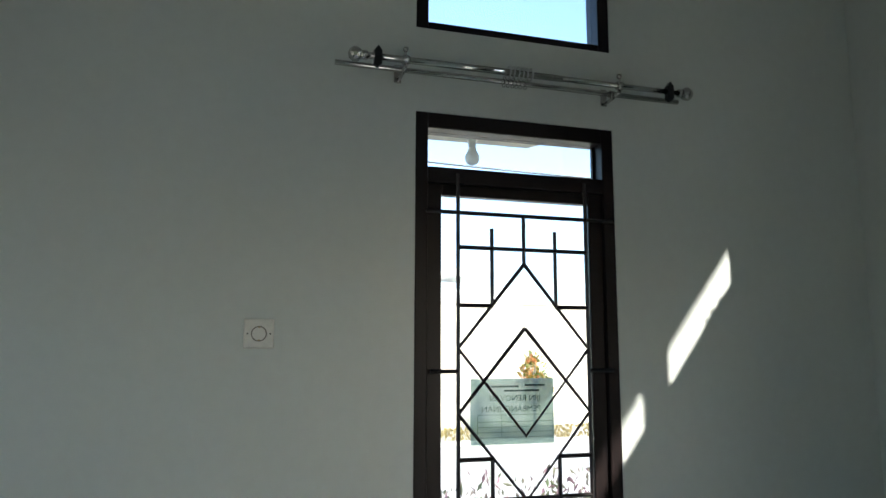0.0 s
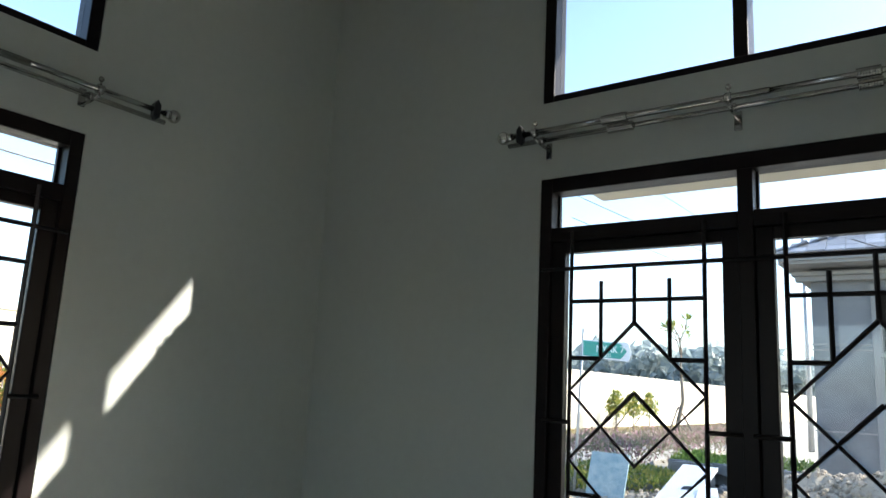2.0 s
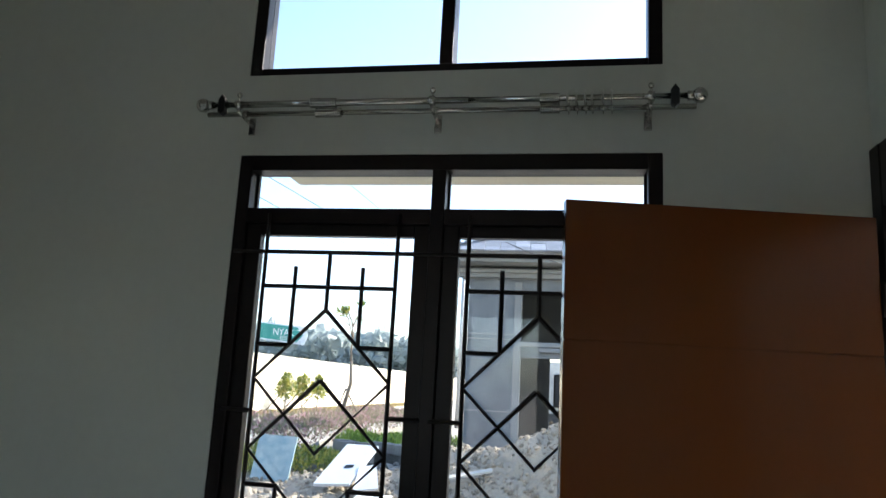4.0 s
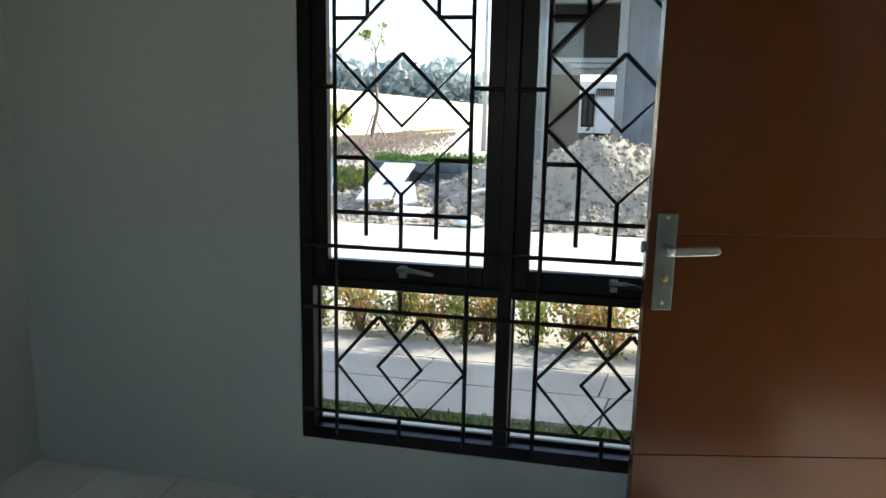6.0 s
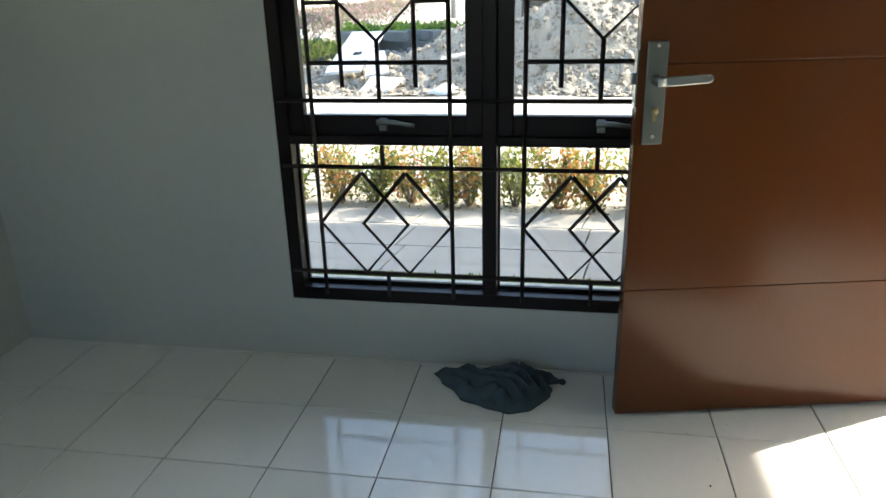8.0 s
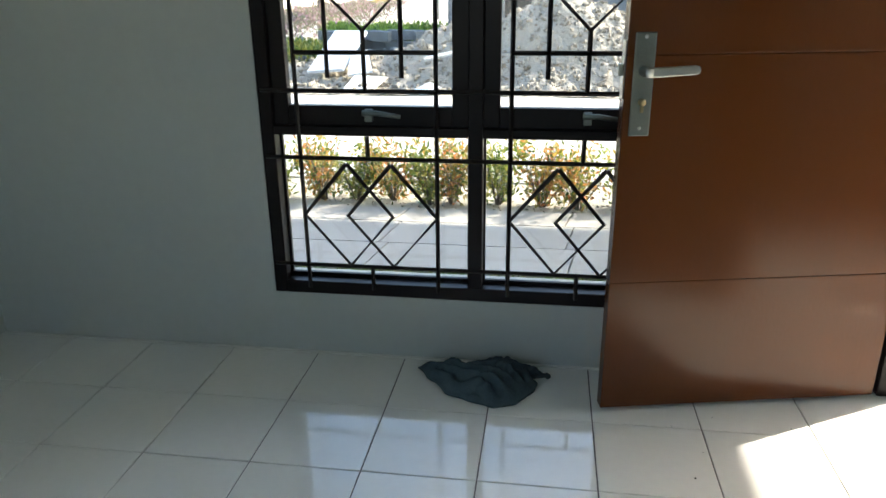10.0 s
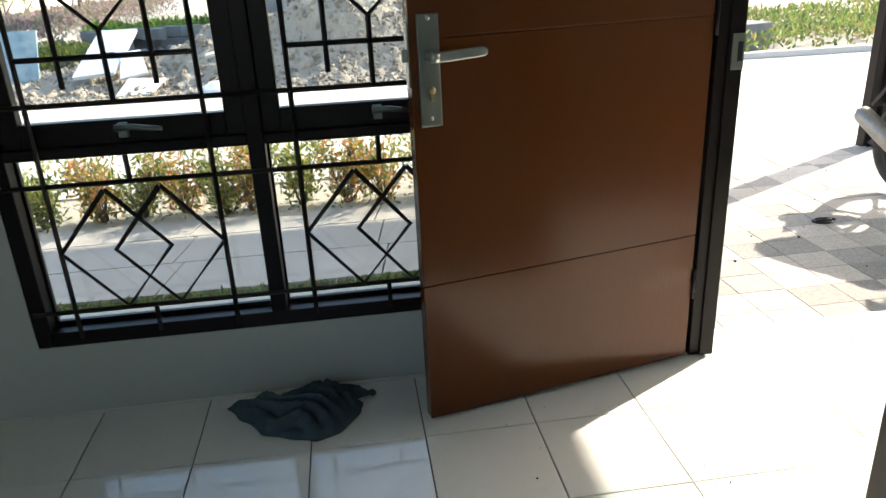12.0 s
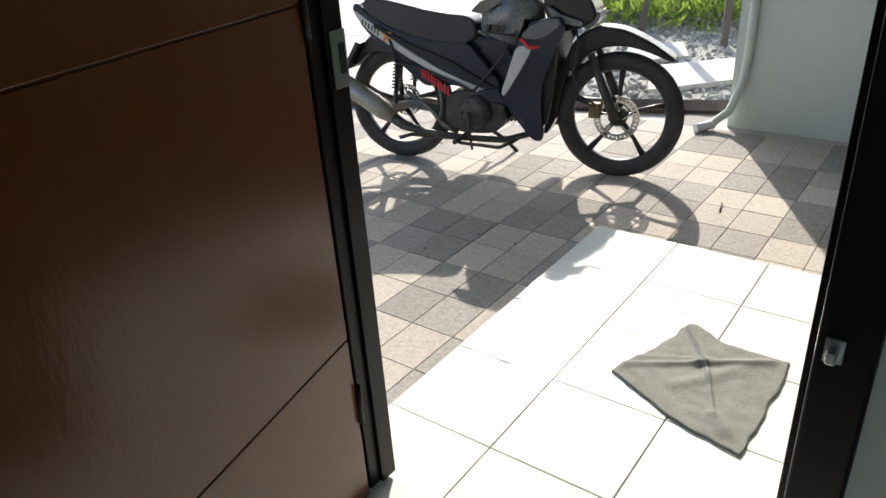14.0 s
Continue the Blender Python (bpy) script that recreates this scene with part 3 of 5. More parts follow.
bm = B(); box(bm, -14.2, -14.0, -60, 210, -0.4, 2.58); box(bm, -14.25, -13.95, -60, 210, 2.58, 2.65)
thing("boundary_wall", bm, M_CREAM, kind="structure")
me = leaf_mesh([(Vector((R.uniform(-13.9, -10.97), y, FLOOR_OUT)), Vector((R.uniform(-.5, .5), R.uniform(-.5, .5), 1)), 0.11, 0.05) for y in [R.uniform(-4, 70) for k in range(14000)]], M_DRYGRASS)
tagged(new("verge_grass", me), "dry grass verge along the cream wall", "grass", kind="stuff")

# grass under the front window
items = [(Vector((R.uniform(-1.8, 3.0), R.uniform(0.16, 1.42), FLOOR_OUT)), Vector((R.uniform(-1, 1), R.uniform(-1, 1), 1.2)), R.uniform(0.03, 0.06), 0.016) for k in range(26000)]
tagged(new("lawn", leaf_mesh(items, M_GRASS)), "thin green grass strip below the window", "grass", kind="stuff")
stones("gravel", 900, lambda: (R.uniform(-2, 3.0), 1.35 + R.gauss(0, 0.05), FLOOR_OUT + 0.0), (0.006, 0.02), M_STONE, label="fine rubble along the pavement's edge", category="gravel")
stones("loose_dirt", 1500, lambda: (R.uniform(-1.5, 3.2), R.uniform(2.56, 3.3), FLOOR_OUT), (0.006, 0.03), M_STONE, label="sandy crumbs in the planting strip", category="dirt")

# row of shrubs beyond the pavement
for i, (x, kind_, h, w) in enumerate([(-0.9, 0, 0.4, 0.4), (-0.5, 1, 0.36, 0.38), (-0.02, 1, 0.36, 0.36), (0.33, 0, 0.46, 0.42), (0.57, 1, 0.36, 0.34), (0.84, 0, 0.47, 0.44), (1.13, 1, 0.40, 0.36),
                                  (1.27, 0, 0.45, 0.38), (1.60, 1, 0.45, 0.40), (1.90, 0, 0.42, 0.40), (2.15, 0, 0.46, 0.46), (2.5, 1, 0.40, 0.40), (2.8, 0, 0.42, 0.40)]):
    s = shrub("shrub", h * 1.05, w * 1.35, 15, 780, M_LEAF_A if kind_ == 0 else M_LEAF_B, 0.050,
              "low shrub with orange-tipped green leaves" if kind_ == 0 else "low shrub with yellow-green leaves")
    s["group"] = "shrubs in the planting strip"
    s.matrix_basis = pose(x, 2.78 + R.uniform(-0.05, 0.05), FLOOR_OUT, 0, 0, R.uniform(0, 360))

# ---- rubble across the road ----
def mound_z(x, y):
    z = 0.98 * math.exp(-((x - 1.75) / 0.95) ** 2 - ((y - 9.3) / 0.75) ** 2)
    z += 0.78 * math.exp(-((x - 2.9) / 1.0) ** 2 - ((y - 9.5) / 0.8) ** 2)
    z += 0.66 * math.exp(-((x - 0.3) / 0.8) ** 2 - ((y - 9.6) / 0.75) ** 2)
    z += 0.30 * math.exp(-((x + 1.4) / 1.3) ** 2 - ((y - 9.5) / 0.6) ** 2)
    z += 0.10 * noise.noise((x * 3, y * 3, 0)) + 0.07 * noise.noise((x * 8, y * 8, 3)) + 0.05 * abs(noise.noise((x * 19, y * 19, 5)))
    e = min(1, max(0, (y - 7.95 - 0.2 * noise.noise((x * 1.4, 0, 9))) / 0.5)) * min(1, max(0, (12 - y) / 1))
    return FLOOR_OUT + max(0.0, z) * e + 0.02 * e


bm = B()
nx, ny = 240, 130
g = [[bm.verts.new((-3.4 + 9.0 * i / nx, 7.7 + 4.3 * j / ny, mound_z(-3.4 + 9.0 * i / nx, 7.7 + 4.3 * j / ny) - (0.03 if j in (0, ny) or i in (0, nx) else 0))) for j in range(ny + 1)] for i in range(nx + 1)]
for i in range(nx):
    for j in range(ny):
        bm.faces.new((g[i][j], g[i + 1][j], g[i + 1][j + 1], g[i][j + 1])).smooth = True
M_EARTH = material("dug_earth", (0.42, 0.36, 0.28), 0.97, second=(0.28, 0.24, 0.19), scale=4, fine=35, mix=0.9, bump=1.0, bump_scale=22, dist=0.03)
PILE = thing("rubble_pile", None, None, "heap of pale broken rubble and earth beside the road", "rubble")
part("earth", bm, M_EARTH, PILE)


def on_mound(x0, x1, y0=8.0, y1=10.2):
    x, y = R.uniform(x0, x1), R.uniform(y0, y1)
    return (x, y, mound_z(x, y))


stones("lump", 3600, lambda: on_mound(0.5, 4.2, 7.95, 9.9), (0.012, 0.11), M_STONE, parent=PILE)
stones("chunk", 2600, lambda: on_mound(-3.2, 1.0, 7.95, 10.2), (0.012, 0.12), M_STONE, parent=PILE)


def slab_thing(name, corners, th, mat, label, category, slot=False):
    """A thin board through four corners, given thickness downwards."""
    bm = B()
    top = [Vector(c) for c in corners]
    nrm = (top[1] - top[0]).cross(top[3] - top[0]).normalized()
    A = [bm.verts.new(v) for v in top]
    C = [bm.verts.new(v - nrm * th) for v in top]
    bm.faces.new(A); bm.faces.new(C[::-1])
    for i in range(4):
        bm.faces.new((A[i], C[i], C[(i + 1) % 4], A[(i + 1) % 4]))
    bmesh.ops.recalc_face_normals(bm, faces=bm.faces)
    ob = thing(name, None, None, label, category)
    part("board", bm, mat, ob)
    if slot:
        bm = B()
        o = top[0].lerp(top[1], 0.62).lerp(top[3].lerp(top[2], 0.62), 0.42) + nrm * 0.003
        u, v = (top[1] - top[0]).normalized(), (top[3] - top[0]).normalized()
        fs = [bm.verts.new(o + u * a + v * b) for a, b in ((-.07, -.03), (.07, -.03), (.07, .05), (-.07, .05))]
        bm.faces.new(fs)
        part("slot", bm, M_BLACK, ob, "dark slot")
    return ob


slab_thing("sheet_panel", [(-1.72, 8.66, -0.06), (-1.16, 8.66, -0.02), (-0.98, 9.52, 0.475), (-1.50, 9.52, 0.475)], 0.05, M_BOARD, "white panel with a dark slot lying on the rubble", "panel", True)
slab_thing("sheet_panel", [(-1.06, 8.55, -0.10), (-0.70, 8.6, -0.04), (-0.88, 9.1, 0.22), (-1.12, 9.0, 0.20)], 0.04, M_BOARD, "white broken panel lying on the rubble", "panel")
slab_thing("sheet_panel", [(-1.05, 8.15, -0.27), (-0.60, 8.1, -0.26), (-0.45, 8.5, -0.12), (-0.95, 8.55, -0.1)], 0.02, M_WHITE, "pale board scrap at the foot of the rubble", "panel")
slab_thing("leaning_board", [(-3.08, 9.35, -0.33), (-2.40, 9.25, -0.33), (-2.35, 9.5, 0.53), (-3.05, 9.6, 0.53)], 0.03, M_TEAL, "blue-green weathered board leaning upright", "board")
slab_thing("timber_plank", [(0.1, 8.5, 0.13), (0.95, 8.8, 0.30), (0.93, 8.9, 0.33), (0.1, 8.6, 0.16)], 0.03, M_CONCRETE, "grey plank lying on the rubble", "plank")
# white cement sack
bm = B()
lathe(bm, [(0, 0.12), (0.08, 0.11), (0.16, 0.06), (0.28, 0.015), (0.1, 0), (0, 0)], seg=18)
for v in bm.verts:
    v.co += noise.noise_vector(v.co * 9) * 0.05
thing("cement_sack", bm, M_WHITE, "crumpled white sack on the road's edge", "sack", at=pose(0.22, 8.15, FLOOR_OUT + 0.01))
# blocks behind
bl = thing("block_stack", None, None, "stack of grey concrete blocks on the rubble", "blocks")
for i in range(26):
    bm = B(); box(bm, -0.2, 0.2, -0.1, 0.1, 0, 0.19, 0.01)
    lay = i // 9
    part("block", bm, M_BLOCK, bl, at=pose(-2.5 + (i % 9) * 0.28 + R.uniform(-.05, .05), 12.2 + R.uniform(-.35, .35), FLOOR_OUT + 0.02 + lay * 0.2, R.uniform(-3, 3), R.uniform(-3, 3), R.uniform(-25, 25)))
stones("debris", 700, lambda: (R.uniform(-4.5, 0.4), R.uniform(10.5, 14), FLOOR_OUT + R.uniform(0, 0.25)), (0.05, 0.4), M_BLOCK, label="grey rubble and broken blocks", category="rubble")


# ---- hedges, trees, far things ----
def hedge(name, x0, x1, y0, y1, h, n, mat, ls, label):
    items = []
    for k in range(n):
        x, y = R.uniform(x0, x1), R.uniform(y0, y1)
        hh = h * (0.75 + 0.35 * noise.noise((x * 1.3, y * 1.3, 5)))
        z = hh * (1 - (1 - R.random()) ** 2) if R.random() < 0.6 else hh
        items.append((Vector((x, y, FLOOR_OUT + max(0, z) + R.uniform(-.05, .08))), rvec() + Vector((0, 0, 0.8)), ls * R.uniform(.7, 1.3), ls * 0.4))
    return tagged(new(name, leaf_mesh(items, mat)), label, "hedge", kind="stuff")


hedge("purple_hedge", -7.2, -4.5, 13.5, 32, 0.75, 9000, M_LEAF_P, 0.13, "low purple-leaved hedge along the road")
hedge("green_hedge", -3.4, -0.7, 14.6, 17.0, 0.5, 3800, M_LEAF_G, 0.13, "low bright green hedge behind the rubble")
hedge("weeds", -4.2, -1.9, 9.8, 12.5, 0.45, 3500, M_LEAF_B, 0.09, "green weeds among the rubble")
hedge("garden_shrubs", -3.2, -2.1, -3.0, 2.2, 0.95, 2600, M_LEAF_P, 0.075, "purple and green shrubs outside the side window")


def young_tree(name, x, y, h, r, mat, label, low=0.3, n=420, ls=0.1):
    ob = thing(name, None, None, label, "tree", at=pose(x, y, FLOOR_OUT))
    bm = B()
    tube(bm, [(0, 0, -0.05), (0.02, 0, h * 0.4), (0, 0.03, h * 0.95)], [0.035, 0.025, 0.008], seg=6)
    for k in range(10):
        a, z = R.uniform(0, 6.28), R.uniform(low, 0.85) * h
        tube(bm, [(0, 0, z), (math.cos(a) * r * .7, math.sin(a) * r * .7, z + 0.18 * h)], [0.012, 0.004], seg=4)
    part("trunk", bm, M_BARK, ob)
    items = []
    while len(items) < n:
        p = rvec(r)
        f = (p.z / r + 1) / 2
        q = Vector((p.x * (1.15 - 0.6 * f), p.y * (1.15 - 0.6 * f), low * h + f * h * (1 - low)))
        if noise.noise(q * 4.0 + Vector((x, y, 0))) > -0.12:
            items.append((q, rvec() + Vector((0, 0, 0.5)), ls * R.uniform(.7, 1.3), ls * 0.45))
    part("crown", leaf_mesh(items, mat), None, ob)
    return ob


young_tree("young_tree", -12.5, 4.22, 1.85, 0.42, M_LEAF_A, "slim young tree with orange and green leaves on the verge", 0.3, 900, 0.11)
for yy in (33.3, 35.6, 38.0):
    t = young_tree("young_tree", -12.4, yy, 2.0, 0.6, M_LEAF_B, "slim young tree staked on the verge", 0.3, 500, 0.2)
    bm = B(); tube(bm, [(-0.9, -0.4, 0), (0.0, 0, 1.3)], 0.03, seg=5); part("stake", bm, M_WOOD, t)

# frangipani tree with stakes
ft = thing("frangipani_tree", None, None, "bare-limbed young frangipani tree held by stakes", "tree", at=pose(-6.2, 23.6, FLOOR_OUT))
bm = B()
tips = []


def limb(p, d, ln, r, depth):
    q = p + d * ln
    tube(bm, [p, p.lerp(q, 0.5) + rvec(0.04), q], [r, r * 0.85, r * 0.7], seg=6)
    if depth == 0:
        tips.append((q, d))
        return
    for k in range(2 if depth < 3 else 3):
        nd = (d + rvec(0.95) + Vector((0, 0, 0.22))).normalized()
        limb(q, nd, ln * R.uniform(0.6, 0.85), r * 0.68, depth - 1)


tube(bm, [(0, 0, -0.1), (0.05, 0, 0.9), (0.25, 0.0, 1.7), (0.2, 0, 2.5)], [0.09, 0.08, 0.07, 0.06], seg=8)
limb(Vector((0.2, 0, 2.5)), Vector((0.0, 0, 1)), 0.80, 0.045, 3)
part("trunk", bm, M_BARK, ft)
items = []
for q, d in tips:
    for k in range(11):
        dd = (d + rvec(1.5)).normalized()
        items.append((q + dd * 0.03, dd, R.uniform(0.18, 0.32), 0.055))
part("crown", leaf_mesh(items, M_LEAF_B), None, ft)
for a in (0.3, 2.4, 4.5):
    bm = B(); tube(bm, [(math.cos(a) * 0.9, math.sin(a) * 0.9, 0), (0.08, 0, 1.5)], 0.03, seg=5); part("stake", bm, M_WOOD, ft)

# street sign
sg = thing("street_sign", None, None, "green arrow-shaped street sign on a thin grey pole", "sign", at=pose(-3.36, 9.86, 0) @ Matrix.Diagonal((0.87, 0.87, 1, 1)))
bm = B(); tube(bm, [(-0.16, 0, FLOOR_OUT), (0.0, 0, 2.62)], 0.028, seg=8); part("pole", bm, M_STEELPOLE, sg)
bm = B(); prism(bm, [(0.0, 2.12), (0.98, 2.04), (1.04, 2.2), (0.98, 2.36), (0.0, 2.42)], -0.045, -0.03); part("backing", bm, M_BOARD, sg)
bm = B(); prism(bm, [(0.02, 2.14), (0.82, 2.08), (0.95, 2.21), (0.82, 2.34), (0.02, 2.40)], -0.052, -0.046); part("face", bm, M_SIGN, sg)


def lettering(parent, body, size, m, mat, ex=0.002, align="LEFT"):
    cu = bpy.data.curves.new("letters", "FONT")
    cu.body, cu.size, cu.extrude, cu.align_x, cu.resolution_u = body, size, ex, align, 2
    tmp = bpy.data.objects.new("tmp", cu)
    me = bpy.data.meshes.new_from_object(tmp)
    bpy.data.objects.remove(tmp)
    me.materials.clear()
    me.materials.append(mat)
    return part("lettering", me, None, parent, at=m)


lettering(sg, "NYAK 7", 0.17, pose(0.30, -0.056, 2.20, 90, 2, 0), M_SIGNTXT)
lettering(sg, "4232", 0.09, pose(0.45, -0.056, 2.12, 90, 2, 0), M_SIGNTXT)

# lamp pole and overhead wires
lp = thing("utility_pole", None, None, "tall grey steel utility pole", "pole", at=pose(-3.0, 30, 0))
bm = B(); tube(bm, [(0, 0, FLOOR_OUT), (0, 0, 8.2)], [0.12, 0.07], seg=10); part("shaft", bm, M_STEELPOLE, lp)
wires = thing("overhead_wires", None, None, "thin black overhead wires sagging between poles", "wires")


def wire(a, b, sag, r=0.012):
    bm = B()
    a, b = Vector(a), Vector(b)
    tube(bm, [a.lerp(b, k / 12) - Vector((0, 0, sag * 4 * (k / 12) * (1 - k / 12))) for k in range(13)], r, seg=5)
    part("wire", bm, M_BLACK, wires)


wire((-3.6, 9, 5.1), (-2.95, 30, 6.0), 0.1, 0.009)
wire((-3.2, 9, 4.45), (-2.95, 30, 5.5), 0.15, 0.007)
wire((-2.6, 9, 5.45), (-2.95, 30, 6.5), 0.1, 0.007)
wire((0.9, 10, 3.95), (3.2, 12, 3.7), 0.12, 0.008)
wire((-12.4, -4, 5.75), (-12.4, 8, 5.4), 0.1, 0.02)

# wooded hills far off; distance haze is put into their pale leaf colour
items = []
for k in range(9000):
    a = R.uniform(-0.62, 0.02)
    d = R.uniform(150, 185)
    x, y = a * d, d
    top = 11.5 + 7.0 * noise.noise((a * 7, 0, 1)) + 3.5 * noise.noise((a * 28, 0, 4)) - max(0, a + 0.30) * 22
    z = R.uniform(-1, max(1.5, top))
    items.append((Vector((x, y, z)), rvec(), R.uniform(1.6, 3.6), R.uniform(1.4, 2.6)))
tagged(new("hazed_woods", leaf_mesh(items, M_HAZED_WOODS)), "hazy line of trees on the horizon", "woods", kind="stuff")


# ---- unfinished house across the road ----
H0 = 14.0
hs = thing("unfinished_house", None, None, "unfinished house of raw grey plaster with a tiled roof", "house")
bm = B()
wx0, ox0, ox1, wx1 = -0.30, 0.90, 2.27, 7.2
box(bm, wx0, ox0, H0, H0 + 0.15, FLOOR_OUT, 4.2)
box(bm, ox1, wx1, H0, H0 + 0.15, FLOOR_OUT, 4.2)
box(bm, ox0, ox1, H0, H0 + 0.15, 3.65, 4.2)
box(bm, wx0, wx0 + 0.15, H0 + 0.15, H0 + 6, FLOOR_OUT, 4.2)
box(bm, ox0, ox1, H0, H0 + 0.15, 2.18, 2.53)
part("wall", bm, M_PLASTER, hs)
bm = B()
box(bm, ox0 - 0.16, ox0, H0 - 0.05, H0, FLOOR_OUT, 3.85, 0.01); box(bm, ox1, ox1 + 0.18, H0 - 0.05, H0, FLOOR_OUT, 3.85, 0.01)
box(bm, ox0 - 0.05, ox1 + 0.05, H0 - 0.12, H0 - 0.001, 2.42, 2.51, 0.01); box(bm, ox0 + .4, ox1 + 0.05, H0 - 0.12, H0 - 0.001, 2.31, 2.40, 0.01)
part("trim", bm, M_FASCIA, hs)
bm = B()
box(bm, wx0 - 0.25, wx1, H0 - 0.22, H0, 3.92, 4.02, 0.01); box(bm, wx0 - 0.3, wx1, H0 - 0.3, H0, 4.02, 4.10, 0.01)
for z in (2.55, 2.66, 0.98):
    box(bm, wx0 - 0.03, ox0 - 0.17, H0 - 0.03, H0, z, z + 0.03)
part("moulding", bm, M_FASCIA, hs)
# inner walls and ceiling: the shade indoors is put into their dark plaster
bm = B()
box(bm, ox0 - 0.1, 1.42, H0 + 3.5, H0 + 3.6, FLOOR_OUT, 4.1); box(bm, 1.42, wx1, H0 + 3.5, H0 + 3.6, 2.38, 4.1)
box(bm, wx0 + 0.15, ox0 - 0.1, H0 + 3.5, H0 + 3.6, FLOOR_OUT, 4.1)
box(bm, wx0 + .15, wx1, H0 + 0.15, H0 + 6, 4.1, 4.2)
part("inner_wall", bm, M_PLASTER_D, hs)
bm = B()
box(bm, -0.74, wx1 + 0.6, H0 - 0.85, H0 - 0.80, 4.24, 4.40); box(bm, -0.74, -0.69, H0 - 0.8, H0 + 6, 4.24, 4.40); box(bm, -0.74, wx1 + 0.6, H0 - 0.8, H0 + 6, 4.18, 4.24)
part("fascia", bm, M_FASCIA, hs)
# roof courses, each tile course with its own tiles
bm = B()
for c in range(12):
    y0, z0 = H0 - 0.95 + c * 0.30, 4.38 + c * 0.135
    xl = -0.86 + c * 0.30
    x = xl
    while x < wx1 + 0.6:
        w = 0.33
        vs = box(bm, x, x + w - 0.012, 0, 0.36, 0, 0.03)
        bmesh.ops.transform(bm, matrix=pose(0, y0, z0 + R.uniform(-.006, .006), 24), verts=vs)
        x += w
    # hip side
for c in range(12):
    yy = H0 - 0.95 + 0.3 * c
    while yy < H0 + 5:
        vs = box(bm, 0, 0.36, yy, yy + 0.32, 0, 0.03)
        bmesh.ops.transform(bm, matrix=Matrix.Translation((-0.86 + c * 0.3, 0, 4.38 + c * 0.135)) @ pose(0, 0, 0, 0, -24, 0), verts=vs)
        yy += 0.33
part("roof", bm, M_ROOF, hs)
# house beyond, seen through the openings
h2 = thing("white_house", None, None, "finished white house with a dark window and pale door", "house")
k = (24 + 2.12) / 16.12
bm = B()


def far(x, z):
    return 1.99 + (x - 2.276) * k, 1.36 + (z - 1.506) * k


xa, za = far(1.72, 2.21); xb, zb = far(2.9, 1.15)
box(bm, xa - 0.02, xb + 4, 24.0, 24.2, FLOOR_OUT, za); part("wall", bm, M_WHITE, h2)
bm = B(); box(bm, xa, xb + 4, 23.94, 24.0, FLOOR_OUT, zb - 0.05); part("plinth", bm, M_PLASTER_D, h2)
x0, z1 = far(1.87, 1.95); x1, z0 = far(2.14, 1.25)
bm = B()
for a in (x0, (x0 + x1) / 2 - 0.02, x1 - 0.05):
    box(bm, a, a + 0.05, 23.93, 23.99, z0, z1)
box(bm, x0, x1, 23.93, 23.99, z1 - 0.05, z1); box(bm, x0, x1, 23.93, 23.99, z0, z0 + 0.05)
wn = part("window", bm, M_FRAME, h2); bm = B(); box(bm, x0, x1, 23.985, 23.995, z0, z1); part("pane", bm, M_PLASTER_D, wn, "dark glass")
d0, e1 = far(2.17, 1.85); d1, e0 = far(2.52, 0.6)
bm = B(); box(bm, d0, d1, 23.94, 23.99, FLOOR_OUT, e1); part("door", bm, M_BOARD, h2, "pale door")
bm = B()
for q in range(8):
    a = d0 + (d1 - d0) * q / 7
    box(bm, a, a + 0.03, 23.92, 23.99, e1 + 0.08, e1 + 0.3)
box(bm, d0, d1, 23.92, 23.99, e1 + 0.3, e1 + 0.34); part("vent", bm, M_FRAME, h2)
stones("rubble_heap", 260, lambda: (1.95 + R.gauss(0, .5), 20 + R.gauss(0, .4), FLOOR_OUT + abs(R.gauss(0, .45))), (0.1, 0.35), M_STONE, label="small heap of rubble inside the unfinished house", category="rubble")

# white building beyond the cream wall
wb = thing("white_building", None, None, "plain white building beyond the cream wall", "building")
bm = B(); box(bm, -46, -40, 4.0, 12.6, FLOOR_OUT, 5.3); box(bm, -45, -41, 9.5, 10.4, 5.3, 6.1); box(bm, -45, -41, 12.6, 15.3, FLOOR_OUT, 5.6); part("wall", bm, M_WHITE, wb)
bm = B(); prism(bm, [(9.5, 6.2), (13.8, 6.2), (13.8, 7.2)], 40.5, 45, m=Matrix.Rotation(radians(90), 4, "Z")); part("roof", bm, M_WHITE, wb)

# ---- canopies ----
cn = thing("canopy", None, None, "cream concrete canopy over the double window", "canopy", kind="structure")
bm = B(); box(bm, 0.86, 2.57, WALL_T, 0.95, 2.352, 2.43, 0.006); part("slab", bm, M_CREAM, cn)
bm = B(); box(bm, 1.0, 2.43, 0.70, 0.72, 2.338, 2.353, 0.003); part("drip", bm, M_CREAM, cn)
cn = thing("canopy", None, None, "cream concrete canopy over the single window", "canopy", kind="structure")
bm = B(); prism(bm, [(-1.95, 2.322), (-1.05, 2.322), (-0.93, 2.36), (-0.93, 2.41), (-1.95, 2.41)], WALL_T, 0.74, m=Matrix.Rotation(radians(90), 4, "Z")); part("slab", bm, M_CREAM, cn)
lampb = thing("light_bulb", None, None, "unlit white bulb hanging from the canopy outside", "light bulb", at=pose(-0.66, -1.335, 2.322))
bm = B(); lathe(bm, [(0, 0), (0.024, 0), (0.024, -0.012), (0.017, -0.014), (0.016, -0.045), (0, -0.045)]); part("socket", bm, M_PLASTIC, lampb)
